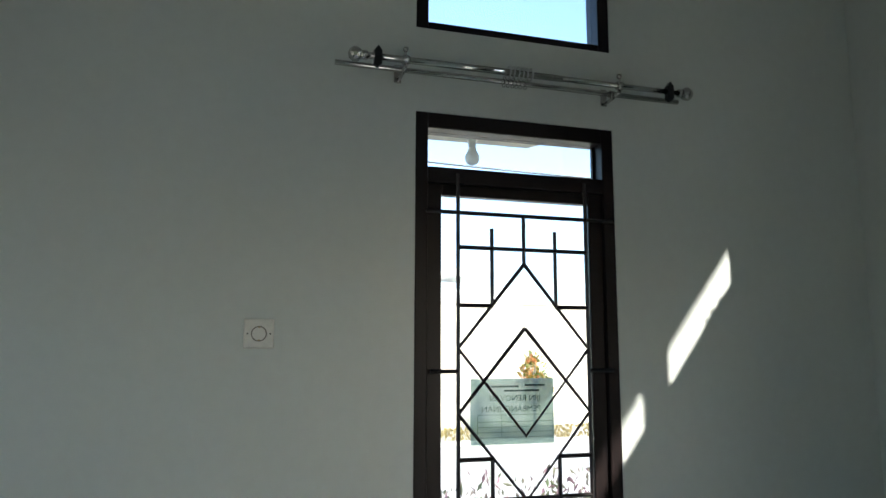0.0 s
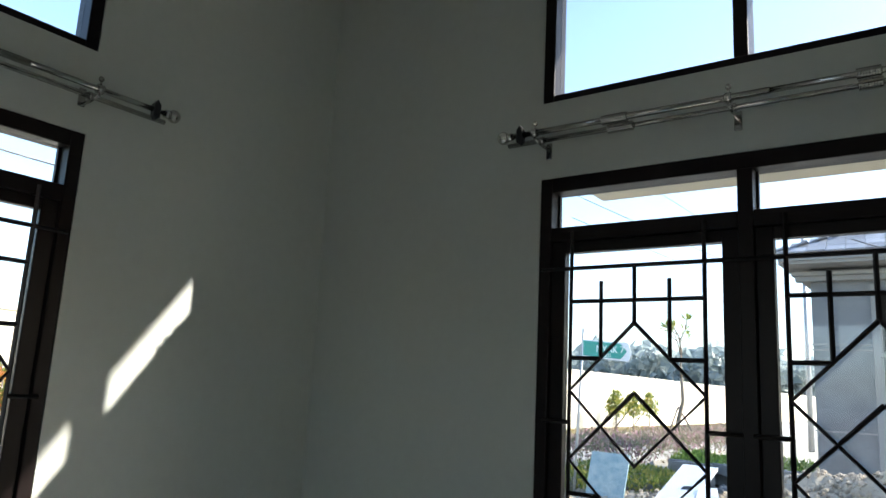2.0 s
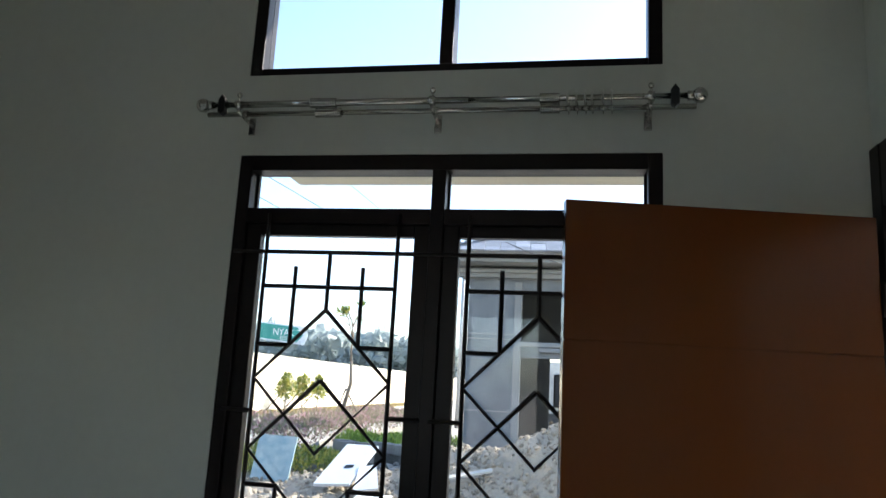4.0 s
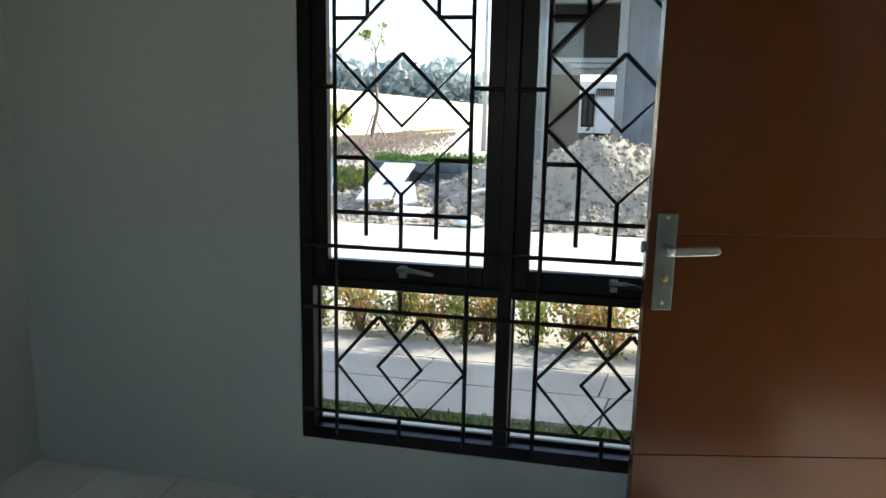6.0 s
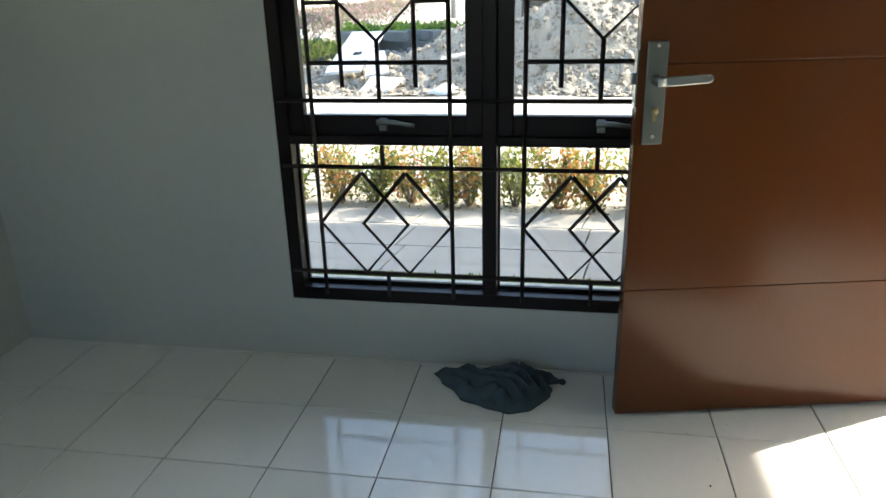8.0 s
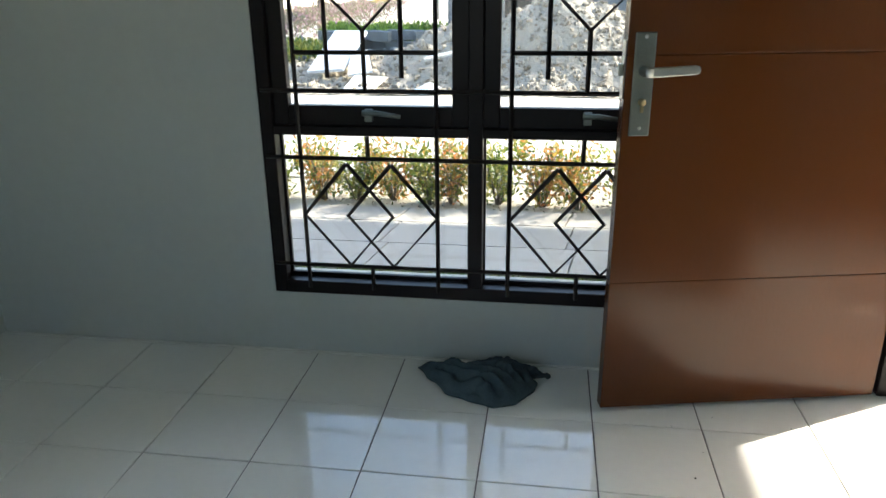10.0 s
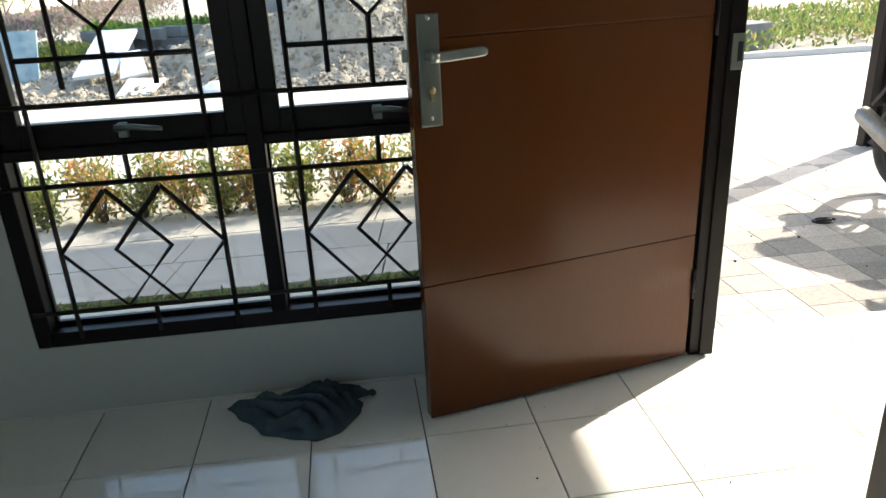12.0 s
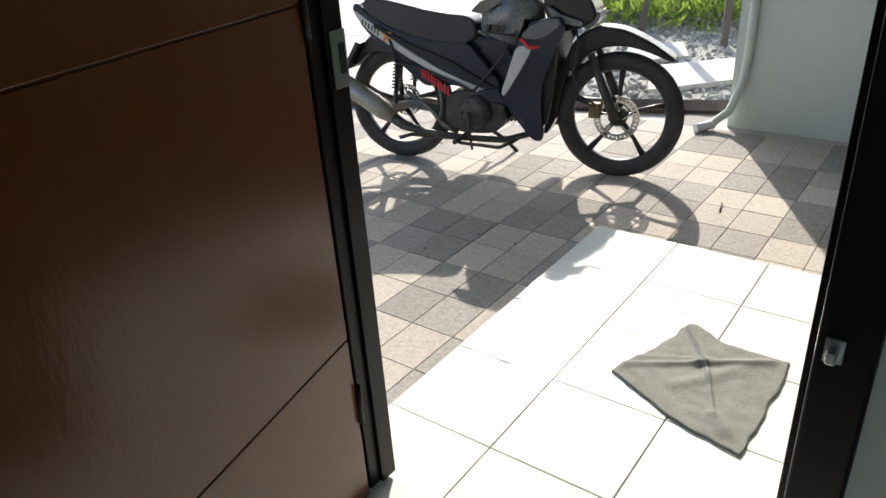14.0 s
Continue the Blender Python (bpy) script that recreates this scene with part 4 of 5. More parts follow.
bm = B(); lathe(bm, [(0.015, -0.04), (0.018, -0.055), (0.029, -0.075), (0.031, -0.09), (0.026, -0.108), (0.012, -0.118), (0, -0.120)]); part("bulb", bm, M_WHITE, lampb)

# ---- carport ----
bm = B(); box(bm, 6.17, 6.32, -4, 0.16, -0.35, 2.70); thing("wall_carport", bm, M_OUTWALL, kind="structure")
# second box: unseen east wing, added to keep sun off the pavement
bm = B(); box(bm, 3.04, 6.08, -4, 4.45, 2.70, 2.78); box(bm, 6.08, 6.95, 2.35, 4.45, 2.70, 2.78); thing("carport_roof", bm, M_OUTWALL, kind="structure")
bm = B(); box(bm, 3.04, 6.35, -4.15, -4.0, -0.3, 2.75); thing("wall_carport_end", bm, M_OUTWALL, kind="structure")
PAVER = (0.20, 0.165)        # blocks of two by two pavers in one colour


def paver_at(i, j):
    """Centre of a paver, and whether it lies on the paved area."""
    x, y = 2.87 + (i + 0.5) * PAVER[0], -2.055 + (j + 0.5) * PAVER[1]
    inside = (x < 6.1 or y > 0.2) and x > 3.1 and not (x < 4.39 - 0.08 and y < 0.0) and y < 2.53 and (x + 0.1 - 5.55) * 2.52 + (y + 0.08 - 2.62) * 0.87 < 0
    return x, y, inside


paver_meshes = []
for mt in (M_CHIP_L, M_CHIP_D):
    bm = B()
    box(bm, -PAVER[0] / 2 + 0.0012, PAVER[0] / 2 - 0.0012, -PAVER[1] / 2 + 0.0012, PAVER[1] / 2 - 0.0012, -0.01, 0)
    bmesh.ops.bevel(bm, geom=[e for e in bm.edges if all(abs(v.co.z) < 1e-6 for v in e.verts)], offset=0.0012, segments=1, affect="EDGES")
    paver_meshes.append(mesh_of(bm, mt))
far_pavers = B()
for i in range(17):
    for j in range(28):
        x, y, inside = paver_at(i, j)
        dark = (i // 2 + j // 2) % 2 == 1
        if inside and y > -0.75:
            part("paver", paver_meshes[dark], None, PATIO_OB, at=pose(x, y, PATIO + random.uniform(-0.0005, 0.0005), random.uniform(-0.15, 0.15), random.uniform(-0.15, 0.15)))
        elif inside:
            box(far_pavers, x - 0.0988, x + 0.0988, y - 0.0813, y + 0.0813, PATIO - 0.01, PATIO, mat=int(dark))
part("pavers", far_pavers, [M_CHIP_L, M_CHIP_D], PATIO_OB, kind="stuff")
bm = B()
tube(bm, [(5.52, 2.60, PATIO + 0.02), (6.42, 0.15, PATIO + 0.02)], 0.03, seg=4, smooth=False)
tube(bm, [(5.55, 2.72, PATIO + 0.0), (6.50, 0.18, PATIO + 0.0)], 0.05, seg=4, smooth=False)
thing("edge_rail", bm, M_WOOD, kind="structure")
cp = thing("carport_post", None, None, "dark brown steel carport post of two bars", "post", kind="structure")
for a in (0, 0.075):
    bm = B(); box(bm, 5.47 + a, 5.53 + a, 2.58 - a * 0.4, 2.66 - a * 0.4, PATIO - 0.02, 2.71, 0.004); part("bar", bm, M_FRAME, cp)
pp = thing("drain_pipe", None, None, "painted drain pipe down the carport wall", "pipe")
bm = B(); tube(bm, [(6.15, 0.09, 2.7), (6.15, 0.09, 0.25), (6.14, 0.10, 0.1), (6.10, 0.14, -0.05), (6.03, 0.22, -0.125), (5.98, 0.26, -0.13)], 0.022, seg=10); part("pipe", bm, M_OUTWALL, pp)
bm = B(); tube(bm, [(6.05, 0.2, -0.115), (5.97, 0.27, -0.13)], 0.026, seg=10); part("spout", bm, M_WHITE, pp, "white pipe end")
for (x, y, h, lean) in ((9.15, 1.9, 1.8, 8), (8.75, 0.97, 1.8, 1)):
    bm = B(); box(bm, -0.05, 0.05, -0.03, 0.03, -0.05, h, 0.006)
    thing("wooden_post", bm, M_WOOD, "weathered wooden post standing in the gravel", "post", "posts in the gravel", at=pose(x, y, FLOOR_OUT, lean, lean * 0.5, 20))
slab_thing("concrete_slab", [(7.0, 0.95, -0.24), (7.55, 0.45, -0.24), (8.1, 0.65, -0.22), (7.5, 1.15, -0.20)], 0.04, M_CONCRETE, "pale broken slab lying on the gravel", "slab")
slab_thing("concrete_slab", [(7.75, 1.45, -0.25), (8.1, 1.05, -0.24), (8.5, 1.25, -0.22), (8.15, 1.6, -0.2)], 0.04, M_CONCRETE, "pale broken slab lying on the gravel", "slab")
M_GRAVEL = material("grey_gravel", (0.40, 0.38, 0.34), 0.95, second=(0.26, 0.25, 0.22), scale=8, fine=60, island=0.35, bump=0.5)
bm = B(); bm.faces.new([bm.verts.new(v) for v in ((6.3, -4, -0.29), (14, -6, -0.29), (14, 2.6, -0.29), (5.7, 2.62, -0.29))]); thing("gravel_bed", bm, M_GRAVEL, kind="structure")
stones("gravel", 6500, lambda: (6.45 + 5 * R.random() ** 1.3, R.uniform(-0.3, 2.6), FLOOR_OUT + 0.01), (0.015, 0.09), M_GRAVEL, label="grey gravel and stone chips beside the carport", category="gravel")
stones("gravel", 500, lambda: (5.75 + R.gauss(0, .22), 3.05 + R.gauss(0, .16), FLOOR_OUT + 0.01), (0.01, 0.05), M_GRAVEL, label="small patch of gravel beside the post", category="gravel")
hedge("creepers", 9.2, 12.6, 0.6, 3.0, 0.32, 7000, M_LEAF_G, 0.11, "bright green creepers beyond the gravel")
hedge("far_lawn", 7.2, 20, 8.0, 13, 0.3, 12000, M_GRASS, 0.12, "green lawn across the road")
bm = B(); box(bm, 4.5, 30, 7.76, 7.9, -0.35, -0.2); thing("kerb_far", bm, M_CONCRETE, kind="structure")
bm = B(); box(bm, -0.4, 0.3, -0.3, 0.3, 0, 0.4, 0.02); thing("concrete_block", bm, M_BLOCK, "grey concrete block on the far verge", "block", at=pose(8.1, 9.0, FLOOR_OUT, 0, 0, 20))
dr = thing("drain_ring", None, None, "small dark ring and bolt lying on the paving", "scrap", at=pose(4.30, 1.27, PATIO))
bm = B(); tube(bm, [(0.06 * math.cos(a / 12 * 6.28), 0.035 * math.sin(a / 12 * 6.28), 0.006) for a in range(11)], 0.006, seg=6); part("ring", bm, M_BLACK, dr)
bm = B(); tube(bm, [(-0.04, 0, 0.006), (0.04, 0.0, 0.006)], 0.007, seg=6); part("bolt", bm, M_BLACK, dr)
bm = B(); tube(bm, [(0, 0, 0.004), (0.09, 0.02, 0.006)], 0.004, seg=5); thing("twig", bm, M_WOOD, "short dark twig on the paving", "twig", at=pose(5.0, -0.17, PATIO))

# ---- curtain rods ----
def ball(bm, c, r):
    lathe(bm, [(0, -r), (r * .5, -r * .87), (r * .87, -r * .5), (r, 0), (r * .87, r * .5), (r * .5, r * .87), (0, r)], Matrix.Translation(c), 18)


def curtain_rods(x0, x1, z, m, brackets, label, sleeves=(), rings=(), front=0.108, back=0.058, b0=0.03, b1=0.02, drop=0.065):
    """A double steel curtain rod; local x along the wall, y into the wall."""
    ob = thing("curtain_rod", None, None, label, "curtain rod", at=m)
    bm = B(); tube(bm, [(x0, -front, z), ((x0 + x1) / 2 + 0.1, -front, z)], 0.0105, 14); tube(bm, [((x0 + x1) / 2 + 0.1, -front, z), (x1, -front, z)], 0.0088, 14)
    part("front_rod", bm, M_CHROME, ob)
    bm = B(); tube(bm, [(x0 - b0, -back, z - 0.012), (x1 + b1, -back, z - 0.012)], 0.0085, 14)
    part("back_rod", bm, M_CHROME, ob)
    for x, s in ((x0, -1), (x1, 1)):
        bm = B(); ball(bm, (x + s * 0.022, -front, z), 0.0225); tube(bm, [(x - s * 0.012, -front, z), (x + s * 0.006, -front, z)], 0.014, 12)
        part("finial", bm, M_CHROME, ob)
        bm = B(); prism(bm, [(-0.012, -0.024), (0.0, -0.034), (0.012, -0.024), (0.012, 0.018), (0.0, 0.034), (-0.012, 0.018)], -0.012, 0.012, Matrix.Translation((x - s * 0.045, -front, z)), bevel=0.003)
        part("end_clip", bm, M_BLACK, ob, "black plastic end clip")
    for x in brackets:
        bm = B()
        box(bm, x - 0.012, x + 0.012, -0.006, 0, z - drop, z + 0.06 - drop, 0.003)
        tube(bm, [(x, -0.003, z - 0.03), (x, -back, z - 0.028), (x, -front, z - 0.02)], 0.006, 8)
        for yy, rr, zz in ((-front, 0.015, z), (-back, 0.013, z - 0.012)):
            tube(bm, [(x - 0.009, yy, zz), (x + 0.009, yy, zz)], rr, 14)
        tube(bm, [(x, -front, z + 0.012), (x, -front, z + 0.028)], 0.004, 8); ball(bm, (x, -front, z + 0.033), 0.009)
        part("bracket", bm, M_CHROME, ob)
    for a, b in sleeves:
        for yy, zz in ((-front, z), (-back, z - 0.012)):
            n = int((b - a) / 0.0065)
            prof = [(0.0095, 0.0)]
            for k in range(n):
                prof += [(0.0155, 0.0065 * k + 0.0005), (0.0155, 0.0065 * k + 0.0045), (0.0135, 0.0065 * k + 0.0055)]
            bm = B()
            lathe(bm, prof + [(0.0095, 0.0065 * n)], pose(a, yy, zz, 0, 90, 0), 16)
            part("ring_bundle", bm, M_CHROME, ob)
    for x in rings:
        bm = B()
        tube(bm, [(x, -front + 0.019 * math.cos(t / 14 * 6.2832), z + 0.019 * math.sin(t / 14 * 6.2832)) for t in range(15)], 0.0028, 6, cap=False)
        part("ring", bm, M_STEEL, ob)
        bm = B()
        tube(bm, [(x + .004, -back + 0.017 * math.cos(t / 14 * 6.2832), z - 0.012 + 0.017 * math.sin(t / 14 * 6.2832)) for t in range(15)], 0.002, 6, cap=False)
        part("ring", bm, M_CHROME, ob)


curtain_rods(0.975, 2.445, 2.312, Matrix(), (1.075, 1.70, 2.335), "double chrome curtain rod over the double window",
             sleeves=((1.315, 1.40), (2.02, 2.085)), rings=(2.10, 2.125, 2.15, 2.17, 2.20, 2.225))
curtain_rods(-1.945, -0.855, 2.297, pose(0, 0, 0, 0, 0, 90), (-1.815, -1.09), "double chrome curtain rod over the single window",
             rings=(-1.482, -1.468, -1.452, -1.438, -1.424, -1.408), b0=0.075, b1=0.02, drop=0.035)

# ---- wall socket ----
so = thing("wall_socket", None, None, "ivory plastic wall socket with a round two-pin recess", "socket", at=pose(0.0, -2.208, 1.478, 0, 0, 90))
bm = B(); box(bm, -0.042, 0.042, -0.010, 0, -0.042, 0.042, 0.004); part("plate", bm, M_PLASTIC, so)
# the hollow's shade is put into the recess as a darker ivory
bm = B(); lathe(bm, [(0.022, 0.0115), (0.0215, 0.0125), (0.019, 0.012), (0.018, 0.004), (0, 0.004)], pose(0, 0, 0, 90), 28); part("recess", bm, material("ivory_recess_shaded", (0.22, 0.20, 0.16), 0.5), so)
bm = B()
for x in (-0.0095, 0.0095):
    lathe(bm, [(0, 0.0052), (0.0028, 0.0052), (0.0028, 0.004)], pose(x, 0, 0, 90), 12)
for x in (-0.031, 0.031):
    lathe(bm, [(0, 0.011), (0.0025, 0.011), (0.0025, 0.010)], pose(x, 0, 0, 90), 10)
part("hole", bm, M_BLACK, so)
for z in (-0.018, 0.018):
    bm = B(); box(bm, -0.003, 0.003, -0.0135, -0.006, z - 0.002, z + 0.002); part("earth_clip", bm, M_BRASS, so)

# ---- permit sheet on the side window ----
M_SHEET = sheet_material("green_plastic_sheet", (0.30, 0.38, 0.33), 0.30)
M_INK = material("faded_ink", (0.05, 0.09, 0.075), 0.8, bump=0)
sh = thing("permit_sheet", None, None, "green plastic permit sheet taped outside the window, read from outside", "notice")
bm = B()
gx = [[bm.verts.new((-0.0405 - 0.0012 * noise.noise((i * .6, j * .6, 0)), -1.562 + 0.283 * i / 12, 1.143 + 0.203 * j / 8)) for j in range(9)] for i in range(13)]
for i in range(12):
    for j in range(8):
        bm.faces.new((gx[i][j], gx[i + 1][j], gx[i + 1][j + 1], gx[i][j + 1]))
part("sheet", bm, M_SHEET, sh)
for txt, y, z, s in (("IJIN RENOVASI", -1.325, 1.276, 0.027), ("PEMBANGUNAN", -1.325, 1.243, 0.027)):
    lettering(sh, txt, s, pose(-0.0385, y, z, 90, 0, -90), M_INK, 0.0002)
bm = B()
for z in (1.233, 1.212, 1.196, 1.180, 1.164):
    box(bm, -0.0388, -0.0384, -1.54, -1.285, z, z + 0.0015)
for y in (-1.54, -1.46, -1.285):
    box(bm, -0.0388, -0.0384, y, y + 0.0015, 1.164, 1.235)
for y, z, w in ((-1.50, 1.318, 0.10), (-1.38, 1.322, 0.07), (-1.45, 1.305, 0.12)):
    box(bm, -0.0388, -0.0384, y, y + w, z, z + 0.006)
part("print", bm, M_INK, sh)


# ---- cloths ----
def crumple(name, outline, h, mat, label, seed, folds, m=60, rings_n=26, lift=0.004, flat=False, base=0.0, dx=0.0):
    cx = sum(p[0] for p in outline) / len(outline)
    cy = sum(p[1] for p in outline) / len(outline)
    bm = B()
    pts = []
    n = len(outline)
    for k in range(m):
        t = k / m * n
        i, f = int(t) % n, t - int(t)
        a, b = outline[i], outline[(i + 1) % n]
        x, y = a[0] + (b[0] - a[0]) * f, a[1] + (b[1] - a[1]) * f
        w = noise.noise((x * 25, y * 25, seed)) * 0.008
        pts.append((x + w, y + w))
    rows = []
    for j in range(rings_n + 1):
        s = j / rings_n
        row = []
        for k in range(m):
            x, y = cx + (pts[k][0] - cx) * s, cy + (pts[k][1] - cy) * s
            z = lift + h * fold(x, y, s, seed, folds, flat)
            row.append(bm.verts.new((x, y, max(0.0015, z))))
        rows.append(row)
    for j in range(rings_n):
        for k in range(m):
            try:
                bm.faces.new((rows[j][k], rows[j][(k + 1) % m], rows[j + 1][(k + 1) % m], rows[j + 1][k])).smooth = True
            except ValueError:
                pass
    bmesh.ops.remove_doubles(bm, verts=rows[0], dist=0.0001)
    skirt = [bm.verts.new((v.co.x, v.co.y, 0.0005)) for v in rows[-1]]
    for k in range(m):
        bm.faces.new((rows[-1][k], rows[-1][(k + 1) % m], skirt[(k + 1) % m], skirt[k]))
    bmesh.ops.recalc_face_normals(bm, faces=bm.faces)
    return thing(name, bm, mat, label, "cloth", at=pose(dx, 0, base))


def fold(x, y, s, seed, k, flat):
    if flat:
        z = 0.10 + 0.10 * abs(noise.noise((x * 22, y * 22, seed)))
        for (ax, ay, bx, by, w, a) in k:
            t = max(0, min(1, ((x - ax) * (bx - ax) + (y - ay) * (by - ay)) / ((bx - ax) ** 2 + (by - ay) ** 2)))
            d = math.hypot(x - ax - t * (bx - ax), y - ay - t * (by - ay))
            z += a * math.exp(-(d / w) ** 2)
        return z
    wx = x + 0.03 * noise.noise((x * 9, y * 9, seed + 3))
    wy = y + 0.03 * noise.noise((x * 9, y * 9, seed + 7))
    v = wy * 0.85 + wx * 0.52
    r = 1.3 * abs(math.sin(v * 78 + 2.5 * noise.noise((x * 12, y * 12, seed)))) ** 0.7 - 0.1
    r2 = 1 - abs(noise.noise((wx * 20 + wy * 16, wy * 62 - wx * 14, seed + 1))) * 2.0
    return (0.22 + 0.62 * r + 0.18 * r2) * (1 - s ** 3.5) + 0.04


rag = crumple("floor_rag", [(1.535, -0.085), (1.60, -0.085), (1.675, -0.10), (1.715, -0.085), (1.75, -0.045), (1.80, -0.035), (1.858, -0.02), (1.875, -0.06),
                      (1.935, -0.07), (1.955, -0.085), (1.90, -0.105), (1.925, -0.135), (1.915, -0.18), (1.86, -0.26), (1.80, -0.285), (1.73, -0.265), (1.65, -0.225), (1.60, -0.16)],
        0.055, M_CLOTH_D, "crumpled slate-blue rag lying on the tiles", 11.3, None, 110, 44)
bm = B()
for k in range(9):
    a = -0.9 + 0.24 * k
    tube(bm, [(1.915, -0.070 - 0.004 * k, 0.012), (1.930 + 0.012 * math.cos(a), -0.080 - 0.003 * k + 0.012 * math.sin(a), 0.013), (1.940 + 0.024 * math.cos(a), -0.085 + 0.024 * math.sin(a), 0.004)], [0.006, 0.004, 0.0015], 5)
part("fringe", bm, M_CLOTH_D, rag, "frayed slate-blue end")
M_SPECK = material("dark_crumb", (0.03, 0.025, 0.02), 0.9)
stones("crumbs", 22, lambda: (R.uniform(2.3, 2.9), R.uniform(-0.85, -0.2), 0.002), (0.003, 0.008), M_SPECK, label="dark crumbs of dirt on the white tiles", category="dirt")
stones("crumbs", 60, lambda: (R.uniform(3.2, 5.6), R.uniform(0.15, 2.3), PATIO + 0.002), (0.004, 0.018), M_SPECK, label="dark crumbs of dirt on the carport paving", category="dirt")
stones("crumbs", 9, lambda: (3.95 + R.gauss(0, 0.05), -0.36 + R.gauss(0, 0.04), PORCH_Z + 0.002), (0.004, 0.009), M_SPECK, label="dark crumbs of dirt beside the cloth", category="dirt")
crumple("door_cloth", [(3.581, -0.319), (3.65, -0.345), (3.74, -0.385), (3.80, -0.40), (3.858, -0.405), (3.89, -0.415), (3.894, -0.44), (3.872, -0.48), (3.843, -0.525), (3.843, -0.606), (3.845, -0.693),
                       (3.76, -0.70), (3.65, -0.695), (3.54, -0.692), (3.437, -0.688), (3.452, -0.63), (3.475, -0.53), (3.53, -0.42)],
        0.034, M_CLOTH_L, "grey microfibre cloth spread flat on the porch tiles", 4.1,
        [(3.62, -0.34, 3.72, -0.50, 0.010, 0.2), (3.66, -0.34, 3.75, -0.52, 0.007, 0.15), (3.72, -0.50, 3.82, -0.66, 0.012, 0.28), (3.87, -0.42, 3.72, -0.52, 0.006, 0.3), (3.72, -0.52, 3.53, -0.60, 0.005, 0.3), (3.53, -0.60, 3.50, -0.63, 0.02, 0.3), (3.60, -0.48, 3.75, -0.60, 0.02, 0.15)], 90, 34, 0.003, True, PORCH_Z, 0.016)

# ---- motorcycle ----
M_TYRE = material("tyre_rubber", (0.022, 0.021, 0.020), 0.75, second=(0.05, 0.045, 0.04), scale=12, bump=0.3, bump_scale=150)
M_BIKEBLK = material("black_gloss_fairing", (0.012, 0.013, 0.015), 0.24, second=(0.016, 0.017, 0.02), scale=6, bump=0, coat=0.0, spec=0.35)
M_BIKENAVY = material("dark_grey_fairing", (0.011, 0.018, 0.040), 0.26, spec=0.4, second=(0.016, 0.021, 0.034), scale=5, bump=0.05)
M_SEAT = material("seat_vinyl", (0.012, 0.013, 0.020), 0.38, bump=0.3, bump_scale=300)
M_SILVER = material("silver_panel", (0.48, 0.49, 0.50), 0.35, metal=0.4, bump=0)
M_ALLOY = material("dusty_alloy", (0.20, 0.19, 0.17), 0.5, metal=0.6, second=(0.10, 0.09, 0.08), scale=14)
M_ENGINE = material("grimy_engine_metal", (0.10, 0.095, 0.085), 0.5, metal=0.6, second=(0.04, 0.038, 0.035), scale=18, bump=0.4)
M_MUFF = material("dull_steel_muffler", (0.34, 0.33, 0.31), 0.45, metal=0.7, second=(0.22, 0.21, 0.19), scale=9)
M_ALLOY_B = material("dusty_brass", (0.20, 0.15, 0.08), 0.55, metal=0.6, second=(0.10, 0.08, 0.05), scale=20)
M_RED = material("red_decal", (0.55, 0.02, 0.02), 0.4, bump=0)
M_ORANGE = material("orange_decal", (0.6, 0.2, 0.03), 0.4, bump=0)
M_HELMET = material("grey_helmet", (0.19, 0.20, 0.21), 0.25, coat=0.6, second=(0.06, 0.07, 0.08), bump=0)
M_RIM = material("dark_alloy_rim", (0.030, 0.029, 0.028), 0.4, metal=0.3, second=(0.05, 0.046, 0.04), scale=14)
M_LENS = material("clear_lamp_lens", (0.16, 0.165, 0.165), 0.12, bump=0, coat=0.5)

bike = thing("motorcycle", None, None, "dark grey underbone motorcycle with silver panels, parked on the carport", "motorcycle",
             at=pose(4.955, 1.485, PATIO, 0, 0, -77.6) @ pose(0, 0, 0, -2.5))
WR = 0.290


def bp(name, bm, mat, label="", parent=None):
    return part(name, bm, mat, parent or bike, label)


def rounded(pts, n=2):
    """Round the corners of an outline by cutting them twice."""
    for _ in range(n):
        out = []
        for a, b in zip(pts, pts[1:] + pts[:1]):
            out += [(a[0] * .8 + b[0] * .2, a[1] * .8 + b[1] * .2), (a[0] * .2 + b[0] * .8, a[1] * .2 + b[1] * .8)]
        pts = out
    return pts


def panel(name, pts, y0, y1, mat, label="", bevel=0.012, both=False, shear=0.0, parent=None):
    bm = B()
    if bevel > 0.003:
        pts, bevel = rounded(pts), min(bevel, 0.010)
    prism(bm, pts, y0, y1, bevel=bevel)
    if both:
        bm2 = B()
        prism(bm2, pts, -y1, -y0, bevel=bevel)
        bp(name, bm2, mat, label, parent)
    for f in bm.faces:
        f.smooth = False
    return bp(name, bm, mat, label, parent)


